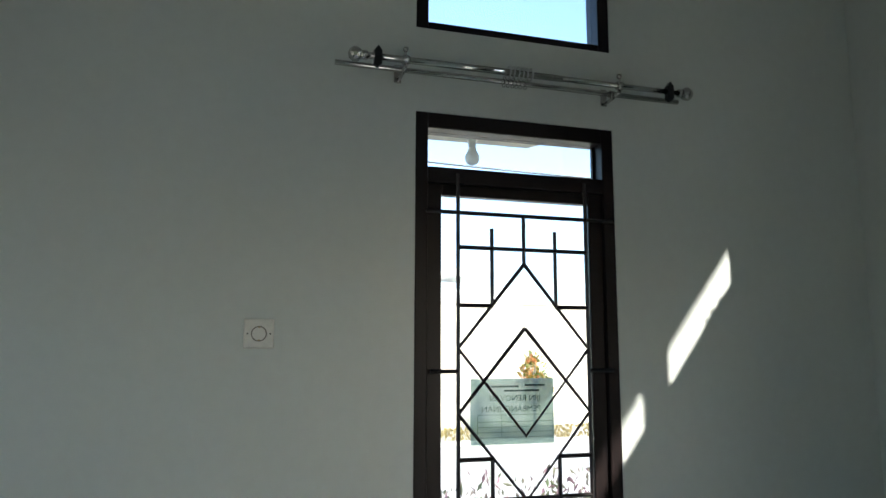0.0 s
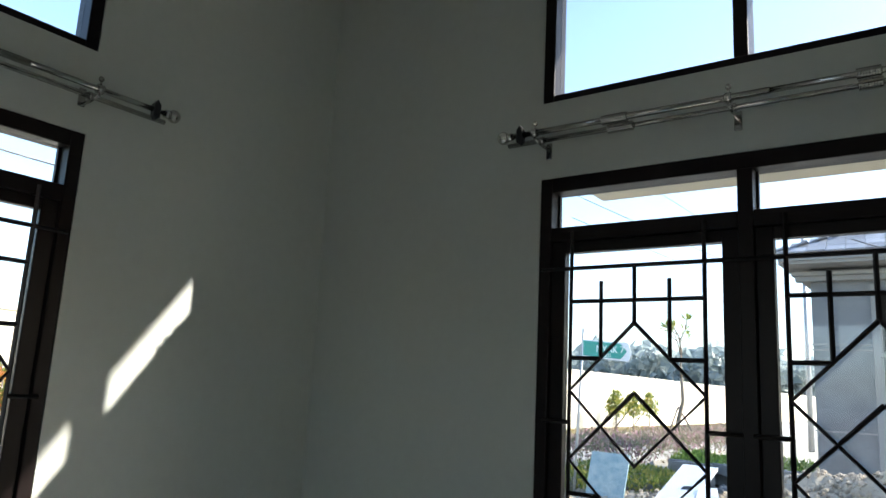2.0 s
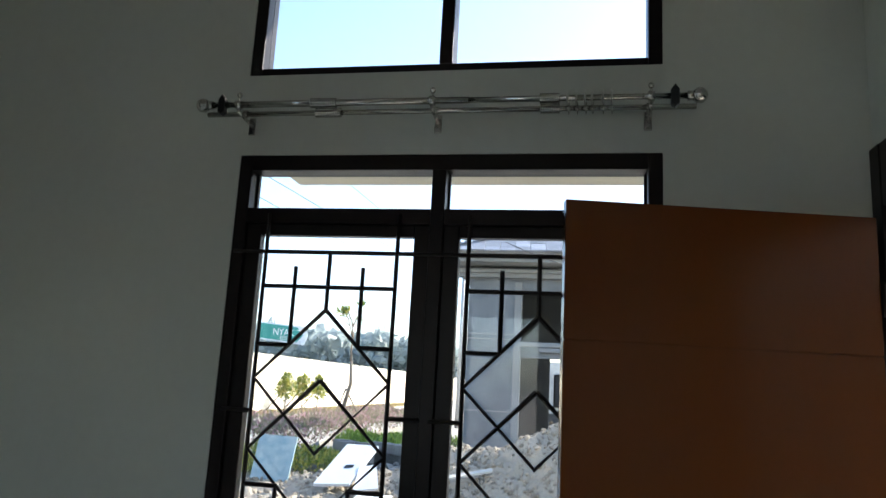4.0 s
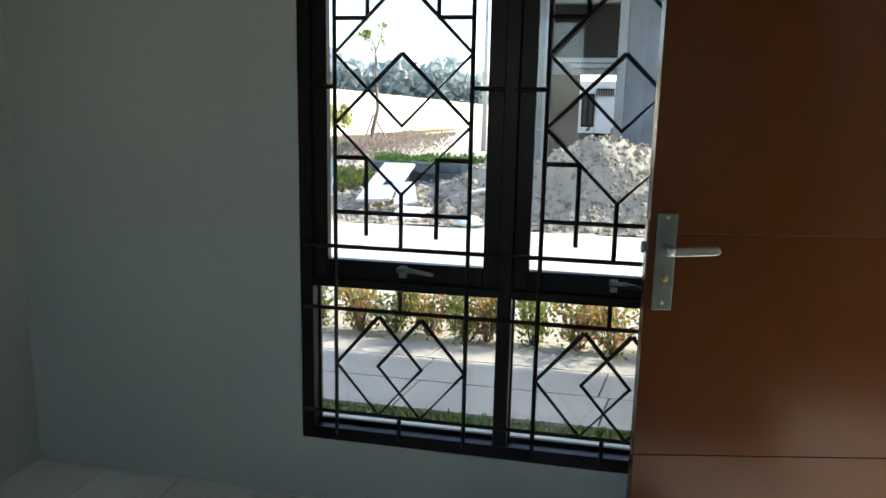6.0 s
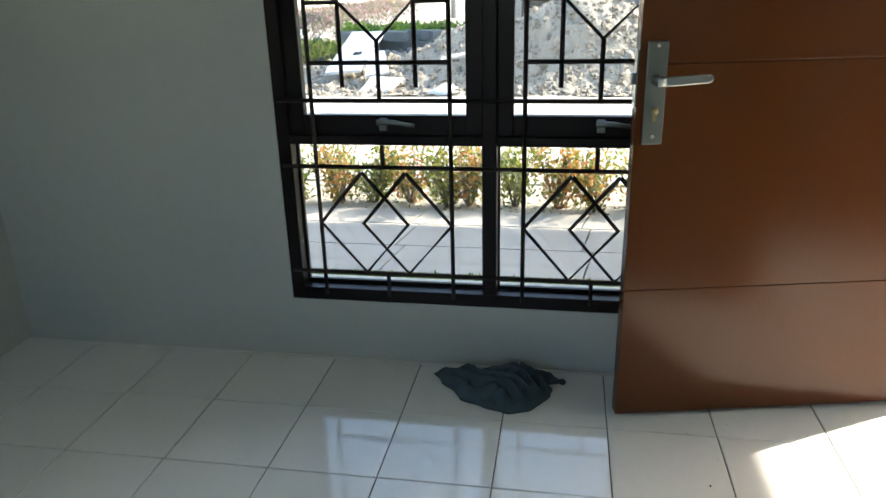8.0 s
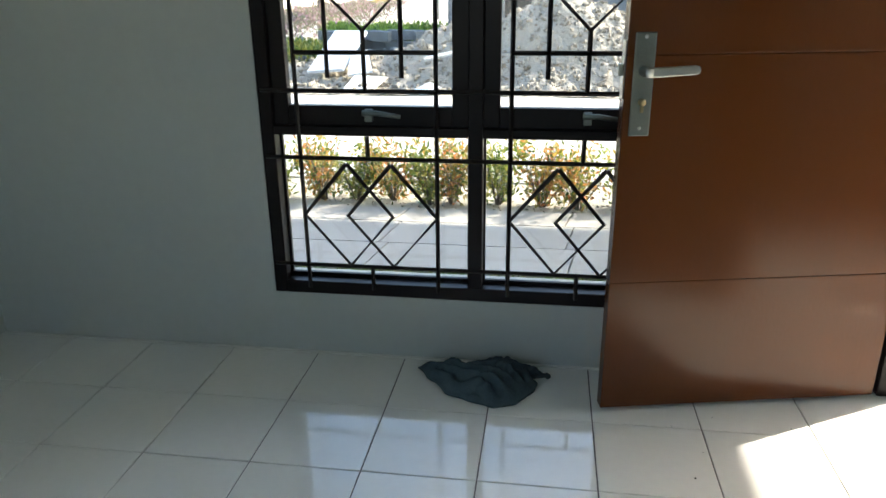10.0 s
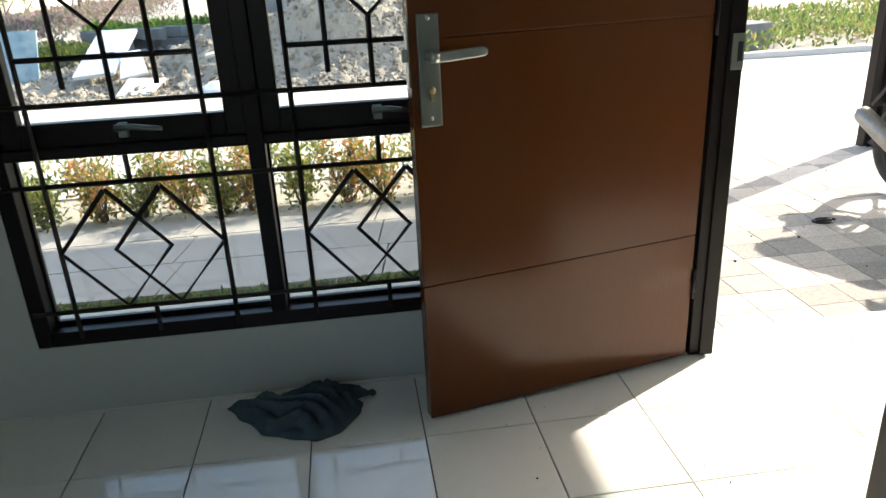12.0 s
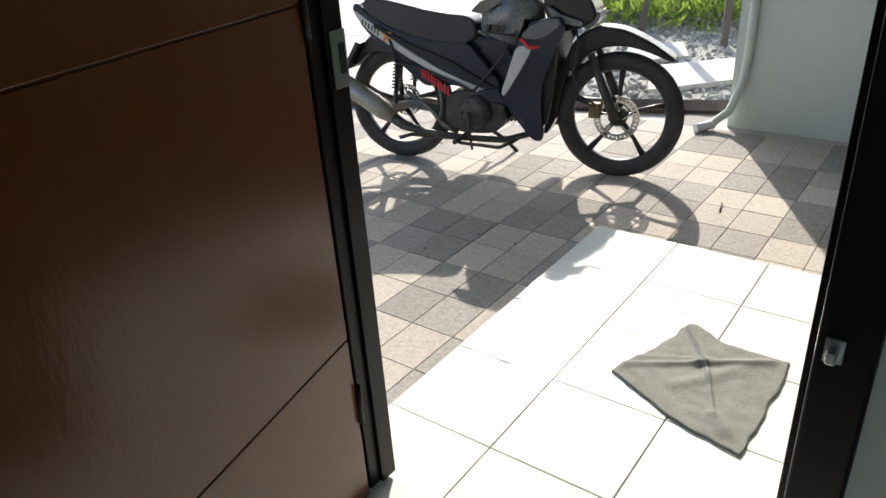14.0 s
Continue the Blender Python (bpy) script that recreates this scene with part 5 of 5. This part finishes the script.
def wheel(x, disc_r, side):
    w = bp("wheel", B(), M_TYRE)
    w.matrix_basis = Matrix.Translation((x, 0, WR))
    bm = B()
    rot = pose(0, 0, 0, 90)
    lathe(bm, [(0.226, -0.026), (0.236, -0.034), (0.262, -0.038), (0.280, -0.028), (0.2895, -0.012), (0.291, 0), (0.2895, 0.012), (0.280, 0.028), (0.262, 0.038), (0.236, 0.034), (0.226, 0.026)], rot, 56)
    part("tyre", bm, M_TYRE, w)
    bm = B()
    lathe(bm, [(0.232, -0.027), (0.224, -0.028), (0.215, -0.018), (0.210, -0.012), (0.210, 0.012), (0.215, 0.018), (0.224, 0.028), (0.232, 0.027)], rot, 48)
    part("rim", bm, M_RIM, w)
    for k in range(5):
        a = k * 2 * math.pi / 5 + 0.25
        bm = B()
        tube(bm, [(math.cos(a) * .035, 0, math.sin(a) * .035), (math.cos(a + .06) * .13, 0, math.sin(a + .06) * .13), (math.cos(a + .03) * .215, 0, math.sin(a + .03) * .215)], [0.014, 0.010, 0.016], 8)
        part("spoke", bm, M_RIM, w)
    bm = B(); lathe(bm, [(0, -0.05), (0.028, -0.05), (0.040, -0.03), (0.045, 0.03), (0.03, 0.05), (0, 0.05)], rot, 20); tube(bm, [(0, -0.09, 0), (0, 0.09, 0)], 0.009, 10)
    part("hub", bm, M_ENGINE, w)
    bm = B()
    yd = side * 0.052
    seg = 30
    for k in range(seg):            # slotted disc
        a0, a1 = k * 2 * math.pi / seg, (k + 1) * 2 * math.pi / seg
        for r0, r1 in ((disc_r * .70, disc_r * .80), (disc_r * .90, disc_r)):
            q = [bm.verts.new((math.cos(a) * r, yd, math.sin(a) * r)) for a, r in ((a0, r0), (a1, r0), (a1, r1), (a0, r1))]
            bm.faces.new(q)
        am = a0 + (a1 - a0) * 0.62
        q = [bm.verts.new((math.cos(a) * r, yd, math.sin(a) * r)) for a, r in ((a0, disc_r * .80), (am, disc_r * .80), (am, disc_r * .90), (a0, disc_r * .90))]
        bm.faces.new(q)
    for k in range(5):
        a = k * 2 * math.pi / 5
        tube(bm, [(math.cos(a) * .03, yd, math.sin(a) * .03), (math.cos(a + .4) * disc_r * .74, yd, math.sin(a + .4) * disc_r * .74)], 0.007, 6)
    bmesh.ops.remove_doubles(bm, verts=bm.verts, dist=0.0003)
    ex = bmesh.ops.extrude_face_region(bm, geom=[f for f in bm.faces if len(f.verts) == 4 and all(abs(v.co.y - yd) < 1e-5 for v in f.verts)])
    for v in ex["geom"]:
        if isinstance(v, bmesh.types.BMVert):
            v.co.y += side * 0.003
    part("brake_disc", bm, M_CHROME, w)
    return w


wheel(0.0, 0.085, 1)
wheel(1.125, 0.105, -1)
# fenders
panel("front_fender", [(0.885, 0.50), (0.895, 0.60), (0.95, 0.665), (1.03, 0.698), (1.14, 0.685), (1.26, 0.63), (1.365, 0.562), (1.35, 0.545), (1.24, 0.59), (1.15, 0.612), (1.05, 0.606), (0.97, 0.565), (0.925, 0.49)], -0.058, 0.058, M_BIKEBLK, "black front fender", 0.02)
panel("inner_fender", [(0.80, 0.19), (0.775, 0.19), (0.80, 0.34), (0.84, 0.47), (0.90, 0.60), (0.94, 0.58), (0.875, 0.44), (0.85, 0.30)], -0.05, 0.05, M_BIKEBLK)
panel("rear_fender", [(-0.05, 0.60), (-0.12, 0.64), (-0.17, 0.60), (-0.245, 0.49), (-0.235, 0.475), (-0.16, 0.54), (-0.09, 0.55), (-0.02, 0.54), (0.05, 0.50), (0.06, 0.55)], -0.055, 0.055, M_BLACK)
panel("rear_number_plate", [(-0.275, 0.475), (-0.255, 0.465), (-0.165, 0.60), (-0.185, 0.61)], -0.11, 0.11, M_BLACK, "dark number plate", 0.003)
# body
panel("side_body", [(-0.19, 0.765), (-0.165, 0.80), (-0.10, 0.745), (0.0, 0.685), (0.2, 0.625), (0.42, 0.63), (0.50, 0.54), (0.60, 0.42), (0.56, 0.365), (0.44, 0.40), (0.30, 0.42), (0.20, 0.40), (0.13, 0.45), (0.05, 0.52), (-0.03, 0.585), (-0.12, 0.66)], -0.115, 0.115, M_BIKENAVY, "dark grey side body", 0.03)
panel("center_body", [(0.40, 0.68), (0.52, 0.63), (0.66, 0.66), (0.72, 0.50), (0.62, 0.40), (0.48, 0.42)], -0.07, 0.07, M_BIKENAVY)
panel("silver_stripe", [(-0.185, 0.775), (-0.06, 0.69), (0.10, 0.585), (0.30, 0.48), (0.57, 0.385), (0.575, 0.36), (0.30, 0.445), (0.05, 0.575), (-0.12, 0.68)], -0.124, -0.112, M_SILVER, "silver side stripe", 0.004)
panel("black_trim", [(-0.06, 0.70), (0.10, 0.62), (0.35, 0.53), (0.56, 0.42), (0.57, 0.405), (0.34, 0.50), (0.10, 0.595), (-0.07, 0.685)], -0.128, -0.12, M_BIKEBLK, "", 0.003)
bm = B()
for k in range(9):
    x = 0.185 + k * 0.0165
    z = 0.475 - k * 0.0105
    prism(bm, [(x, z - 0.02), (x + 0.011, z - 0.026), (x + 0.008, z + 0.018), (x - 0.003, z + 0.024)], -0.1285, -0.117)
bp("decal", bm, M_RED, "red lettering decal")
bm = B(); prism(bm, [(-0.03, 0.665), (-0.015, 0.66), (0.035, 0.615), (0.02, 0.615)], -0.1275, -0.12); prism(bm, [(0.02, 0.665), (0.032, 0.658), (-0.01, 0.615), (-0.022, 0.622)], -0.1275, -0.12)
bp("decal", bm, M_ORANGE, "orange cross decal")
bm = B()
for k in range(6):
    prism(bm, [(-0.125 + k * .016, 0.722 - k * .0105), (-0.118 + k * .016, 0.718 - k * .0105), (-0.122 + k * .016, 0.695 - k * .0105), (-0.129 + k * .016, 0.699 - k * .0105)], -0.1265, -0.12)
bp("decal", bm, M_BIKENAVY, "small dark lettering bars")
bm = B()
prism(bm, rounded([(-0.135, 0.795), (-0.09, 0.822), (0.0, 0.812), (0.10, 0.793), (0.22, 0.765), (0.33, 0.750), (0.42, 0.745), (0.465, 0.715), (0.47, 0.64), (0.40, 0.605), (0.2, 0.62), (0.0, 0.68), (-0.10, 0.735)]), -0.115, 0.115, bevel=0.012)
bp("seat", bm, M_SEAT, "black vinyl seat")
bm = B(); tube(bm, [(-0.02, -0.10, 0.76), (-0.10, -0.10, 0.80), (-0.16, -0.06, 0.835), (-0.16, 0.06, 0.835), (-0.10, 0.10, 0.80), (-0.02, 0.10, 0.76)], 0.013, 8); bp("grab_rail", bm, M_SILVER, "silver grab rail")
panel("tail_lamp", [(-0.20, 0.755), (-0.195, 0.80), (-0.15, 0.79), (-0.14, 0.75)], -0.05, 0.05, M_RED, "red tail lamp", 0.01)
# leg shields and front
for s in (-1, 1):
    bm = B()
    prism(bm, rounded([(0.70, 0.665), (0.76, 0.725), (0.88, 0.752), (0.905, 0.70), (0.855, 0.58), (0.805, 0.47), (0.795, 0.35), (0.815, 0.19), (0.765, 0.182), (0.69, 0.265), (0.60, 0.385), (0.64, 0.52)]), -0.165, -0.130, bevel=0.008)
    prism(bm, [(0.585, 0.42), (0.63, 0.34), (0.52, 0.35), (0.48, 0.40)], -0.14, -0.11, bevel=0.008)
    if s > 0:
        for v in bm.verts:
            v.co.y = -v.co.y
        bmesh.ops.reverse_faces(bm, faces=bm.faces)
    bp("leg_shield", bm, M_BIKENAVY)
panel("shield_panel", [(0.685, 0.625), (0.765, 0.618), (0.71, 0.52), (0.625, 0.385), (0.608, 0.405), (0.65, 0.52)], -0.174, -0.160, M_SILVER, "silver white leg shield panel", 0.004)
panel("shield_top", [(0.695, 0.655), (0.755, 0.715), (0.87, 0.745), (0.89, 0.715), (0.80, 0.648)], -0.172, -0.158, material("mid_grey_panel", (0.12, 0.125, 0.13), 0.4, bump=0), "grey upper panel", 0.004)
panel("decal", [(0.685, 0.655), (0.72, 0.652), (0.745, 0.625), (0.80, 0.622), (0.775, 0.608), (0.737, 0.61), (0.712, 0.638)], -0.178, -0.170, M_RED, "red zigzag decal", 0.001)
panel("center_shield", [(0.70, 0.72), (0.86, 0.74), (0.87, 0.55), (0.82, 0.25), (0.77, 0.25), (0.78, 0.5)], -0.13, 0.13, M_BIKEBLK, "", 0.02)
panel("front_cowl", [(0.775, 0.80), (0.80, 0.90), (0.86, 0.915), (0.92, 0.885), (0.985, 0.825), (1.02, 0.76), (1.005, 0.715), (0.93, 0.68), (0.86, 0.67), (0.80, 0.72)], -0.085, 0.085, M_BIKEBLK, "black gloss front cowl", 0.03)
panel("turn_lamp", [(0.80, 0.79), (0.835, 0.725), (0.955, 0.695), (0.975, 0.72), (0.88, 0.745), (0.84, 0.77)], -0.118, -0.10, M_LENS, "clear turn lamp lens", 0.004, both=True)
panel("head_lamp", [(0.955, 0.70), (1.035, 0.77), (1.025, 0.71), (0.975, 0.675)], -0.07, 0.07, M_LENS, "clear head lamp lens", 0.01)
bm = B(); box(bm, -0.085, 0.085, -0.003, 0.003, -0.026, 0.026, 0.002)
fp = bp("front_number_plate", bm, M_WHITE, "pale blue-white number plate"); fp.matrix_basis = pose(0.95, -0.122, 0.885, -24, 22, 6)
bm = B()
for k in (0, 1.6, 2.6, 3.6, 4.6, 6.2, 7.2):
    box(bm, -0.07 + k * 0.0175, -0.061 + k * 0.0175, -0.005, -0.003, -0.006, 0.013)
for k in range(4):
    box(bm, 0.015 + k * 0.012, 0.021 + k * 0.012, -0.005, -0.003, -0.020, -0.013)
part("plate_marks", bm, M_BLACK, fp, "dark unreadable characters")
bm = B()
tube(bm, [(0.72, -0.34, 0.955), (0.745, -0.22, 0.975), (0.80, -0.10, 0.95), (0.82, 0, 0.93), (0.80, 0.10, 0.95), (0.745, 0.22, 0.975), (0.72, 0.34, 0.955)], 0.012, 10); bp("handlebar", bm, M_ENGINE)
for s in (-1, 1):
    bm = B(); tube(bm, [(0.715, s * 0.35, 0.953), (0.742, s * 0.23, 0.973)], 0.018, 12); bp("grip", bm, M_BLACK, "black rubber grip")
    bm = B(); tube(bm, [(0.76, s * 0.22, 0.975), (0.79, s * 0.25, 0.96), (0.765, s * 0.36, 0.945)], 0.005, 8); bp("brake_lever", bm, M_ALLOY)
    bm = B(); tube(bm, [(0.76, s * 0.2, 0.98), (0.74, s * 0.24, 1.10)], 0.005, 8); prism(bm, [(-0.06, -0.035), (0.06, -0.035), (0.05, 0.035), (-0.05, 0.035)], -0.01, 0.01, pose(0.735, s * 0.27, 1.13, 0, 0, 90), bevel=0.006); bp("mirror", bm, M_BLACK)
panel("bar_cover", [(0.755, 0.93), (0.76, 0.99), (0.83, 1.0), (0.87, 0.955), (0.84, 0.92)], -0.10, 0.10, M_BIKEBLK, "", 0.02)
# fork, caliper, cables
for s in (-1, 1):
    bm = B(); tube(bm, [(1.125, s * 0.082, 0.285), (1.085, s * 0.082, 0.38), (1.0, s * 0.078, 0.58)], [0.020, 0.022, 0.017], 12); bp("fork_leg", bm, M_RIM)
bm = B(); box(bm, 1.0, 1.055, -0.085, -0.045, 0.29, 0.36, 0.008); tube(bm, [(1.015, -0.09, 0.34), (1.015, -0.06, 0.34)], 0.014, 10); tube(bm, [(1.03, -0.09, 0.31), (1.03, -0.06, 0.31)], 0.012, 10); bp("caliper", bm, M_ALLOY_B, "brass-coloured brake caliper")
bm = B()
tube(bm, [(1.03, -0.09, 0.36), (0.96, -0.11, 0.40), (0.93, -0.11, 0.50), (0.95, -0.10, 0.62), (0.93, -0.08, 0.70)], 0.005, 6)
tube(bm, [(0.02, -0.13, 0.63), (0.05, -0.135, 0.52), (0.18, -0.135, 0.50), (0.38, -0.135, 0.43), (0.46, -0.14, 0.40), (0.60, -0.13, 0.56), (0.66, -0.12, 0.66)], 0.006, 6)
bp("cable", bm, M_BLACK)
# engine
panel("engine_case", [(0.28, 0.23), (0.29, 0.36), (0.36, 0.395), (0.50, 0.385), (0.60, 0.34), (0.61, 0.24), (0.54, 0.185), (0.36, 0.18)], -0.105, 0.105, M_ENGINE, "", 0.025)
bm = B(); lathe(bm, [(0, 0.155), (0.05, 0.155), (0.072, 0.148), (0.08, 0.13), (0.08, 0.09)], pose(0.46, 0, 0.295, 90), 26)
for k in range(6):
    a = k * 1.047
    lathe(bm, [(0, 0.16), (0.007, 0.16), (0.007, 0.14)], pose(0.46 + math.cos(a) * .06, 0, 0.295 + math.sin(a) * .06, 90), 8)
bp("clutch_cover", bm, M_ENGINE)
bm = B()
for k in range(7):
    box(bm, 0.60 + k * 0.018, 0.608 + k * 0.018, -0.06, 0.06, 0.24 + k * 0.002, 0.36 + k * 0.002, 0.003)
box(bm, 0.60, 0.76, -0.04, 0.04, 0.26, 0.35, 0.01); bp("cylinder", bm, M_ENGINE)
bm = B(); tube(bm, [(-0.005, -0.09, 0.29), (0.12, -0.085, 0.31), (0.31, -0.075, 0.27)], [0.018, 0.02, 0.02], 8); tube(bm, [(-0.005, 0.09, 0.29), (0.31, 0.075, 0.27)], 0.018, 8); bp("swing_arm", bm, M_ALLOY)
bm = B(); tube(bm, [(0.09, -0.105, 0.37), (0.22, -0.11, 0.29), (0.29, -0.11, 0.21), (0.36, -0.11, 0.185)], [0.012, 0.014, 0.014, 0.012], 8); tube(bm, [(0.27, -0.11, 0.42), (0.28, -0.11, 0.32), (0.27, -0.11, 0.23)], 0.012, 8); bp("frame_bracket", bm, M_ALLOY)
for s in (-1, 1):
    bm = B(); tube(bm, [(0.02, s * 0.105, 0.31), (0.045, s * 0.105, 0.55)], 0.011, 8)
    tube(bm, [(0.024 + 0.022 * k / 90 + 0.019 * math.cos(k * .6), s * 0.105 + 0.019 * math.sin(k * .6), 0.38 + 0.14 * k / 90) for k in range(91)], 0.0045, 5)
    bp("shock_absorber", bm, M_BLACK)
bm = B()
tube(bm, [(-0.275, -0.17, 0.435), (-0.255, -0.17, 0.425), (-0.02, -0.165, 0.285), (0.03, -0.16, 0.25)], [0.040, 0.048, 0.050, 0.032], 20)
tube(bm, [(-0.295, -0.17, 0.447), (-0.27, -0.17, 0.432)], [0.012, 0.016], 12)
bp("muffler", bm, M_MUFF, "dull steel muffler")
bm = B(); tube(bm, [(0.02, -0.16, 0.256), (0.08, -0.155, 0.215), (0.20, -0.15, 0.185), (0.40, -0.13, 0.165), (0.60, -0.10, 0.16), (0.72, -0.06, 0.19), (0.755, 0, 0.26)], [0.030, 0.026, 0.018, 0.016, 0.016, 0.016, 0.016], 12); bp("exhaust_pipe", bm, M_ENGINE)
bm = B()
tube(bm, [(0.08, -0.20, 0.16), (0.11, -0.13, 0.16), (0.42, -0.10, 0.15)], 0.010, 8); tube(bm, [(0.40, -0.25, 0.175), (0.40, 0.25, 0.175)], 0.012, 8)
tube(bm, [(0.44, -0.17, 0.30), (0.45, -0.18, 0.22), (0.47, -0.20, 0.13)], 0.007, 8)
tube(bm, [(0.40, -0.20, 0.16), (0.60, -0.18, 0.145), (0.66, -0.15, 0.17), (0.68, -0.08, 0.18)], 0.009, 8)
bp("foot_peg", bm, M_ENGINE)
bm = B(); tube(bm, [(0.42, 0.10, 0.17), (0.50, 0.16, 0.09), (0.56, 0.21, 0.008)], 0.010, 8); box(bm, 0.545, 0.60, 0.19, 0.23, -0.004, 0.008, 0.002); bp("side_stand", bm, M_BLACK)

helmet = thing("helmet", None, None, "grey gloss open helmet hanging on the motorcycle's front", "helmet", at=pose(4.955, 1.485, PATIO, 0, 0, -77.6) @ pose(0, 0, 0, -2.5) @ pose(0.625, -0.03, 0.742, 0, 18, 0))
bm = B()
prof = [(0.0, 0.135), (0.05, 0.128), (0.09, 0.107), (0.118, 0.07), (0.13, 0.02), (0.130, -0.04), (0.122, -0.09), (0.112, -0.115), (0.100, -0.112), (0.108, -0.06), (0.115, 0.02), (0.1, 0.07), (0.0, 0.118)]
lathe(bm, prof, Matrix.Diagonal((1.15, 0.95, 1, 1)), 32)
bmesh.ops.delete(bm, geom=[f for f in bm.faces if f.calc_center_median().x > 0.075 and f.calc_center_median().z < 0.035], context="FACES")
part("shell", bm, M_HELMET, helmet)
bm = B(); lathe(bm, [(0.0, 0.112), (0.085, 0.07), (0.11, 0.0), (0.104, -0.10), (0.06, -0.105), (0.07, 0)], Matrix.Diagonal((1.12, 0.93, 1, 1)), 24); bmesh.ops.delete(bm, geom=[f for f in bm.faces if f.calc_center_median().x > 0.07 and f.calc_center_median().z < 0.03], context="FACES"); part("lining", bm, M_BLACK, helmet)
bm = B(); prism(bm, [(-0.165, -0.03), (-0.13, 0.03), (-0.08, 0.06), (-0.03, 0.055), (-0.075, 0.01), (-0.10, -0.02)], -0.129, -0.112, bevel=0.004); part("visor_hinge", bm, M_ALLOY, helmet)
bm = B()
for k, w in enumerate((0.016, 0.022, 0.018)):
    prism(bm, [(-0.075 + k * .034, -0.088 + k * .008), (-0.075 + k * .034 + w, -0.084 + k * .008), (-0.069 + k * .034 + w, -0.052 + k * .008), (-0.069 + k * .034, -0.056 + k * .008)], -0.131, -0.10)
prism(bm, [(-0.10, -0.098), (0.07, -0.062), (0.07, -0.068), (-0.10, -0.104)], -0.128, -0.10)
part("mark", bm, M_BLACK, helmet, "black unreadable mark")
bm = B()
for s in (-1, 1):
    tube(bm, [(0.02, s * 0.10, -0.09), (0.05, s * 0.06, -0.15), (0.09, s * 0.02, -0.20)], 0.008, 6)
part("strap", bm, M_BLACK, helmet, "black chin strap")

# ---- floor tiles ----
bm = B(); box(bm, 0.002, 2.9, -0.0155, -0.002, -0.01, 0.0); part("tile_strip", bm, M_TILE, FLOOR)
tiles(FLOOR, -0.018, 10, -3.018, 10, 0.3, 0, [M_TILE], keep=lambda x, y: x < 2.9)
tiles(PORCH, 3.187, 4, -1.407, 5, 0.3, PORCH_Z, [M_TILE])
for j in range(5):
    bm = B(); box(bm, 2.986, 3.184, -1.405 + j * 0.3, -1.109 + j * 0.3, PORCH_Z - 0.01, PORCH_Z); part("tile", bm, M_TILE, PORCH, "cut white tile in the doorway")
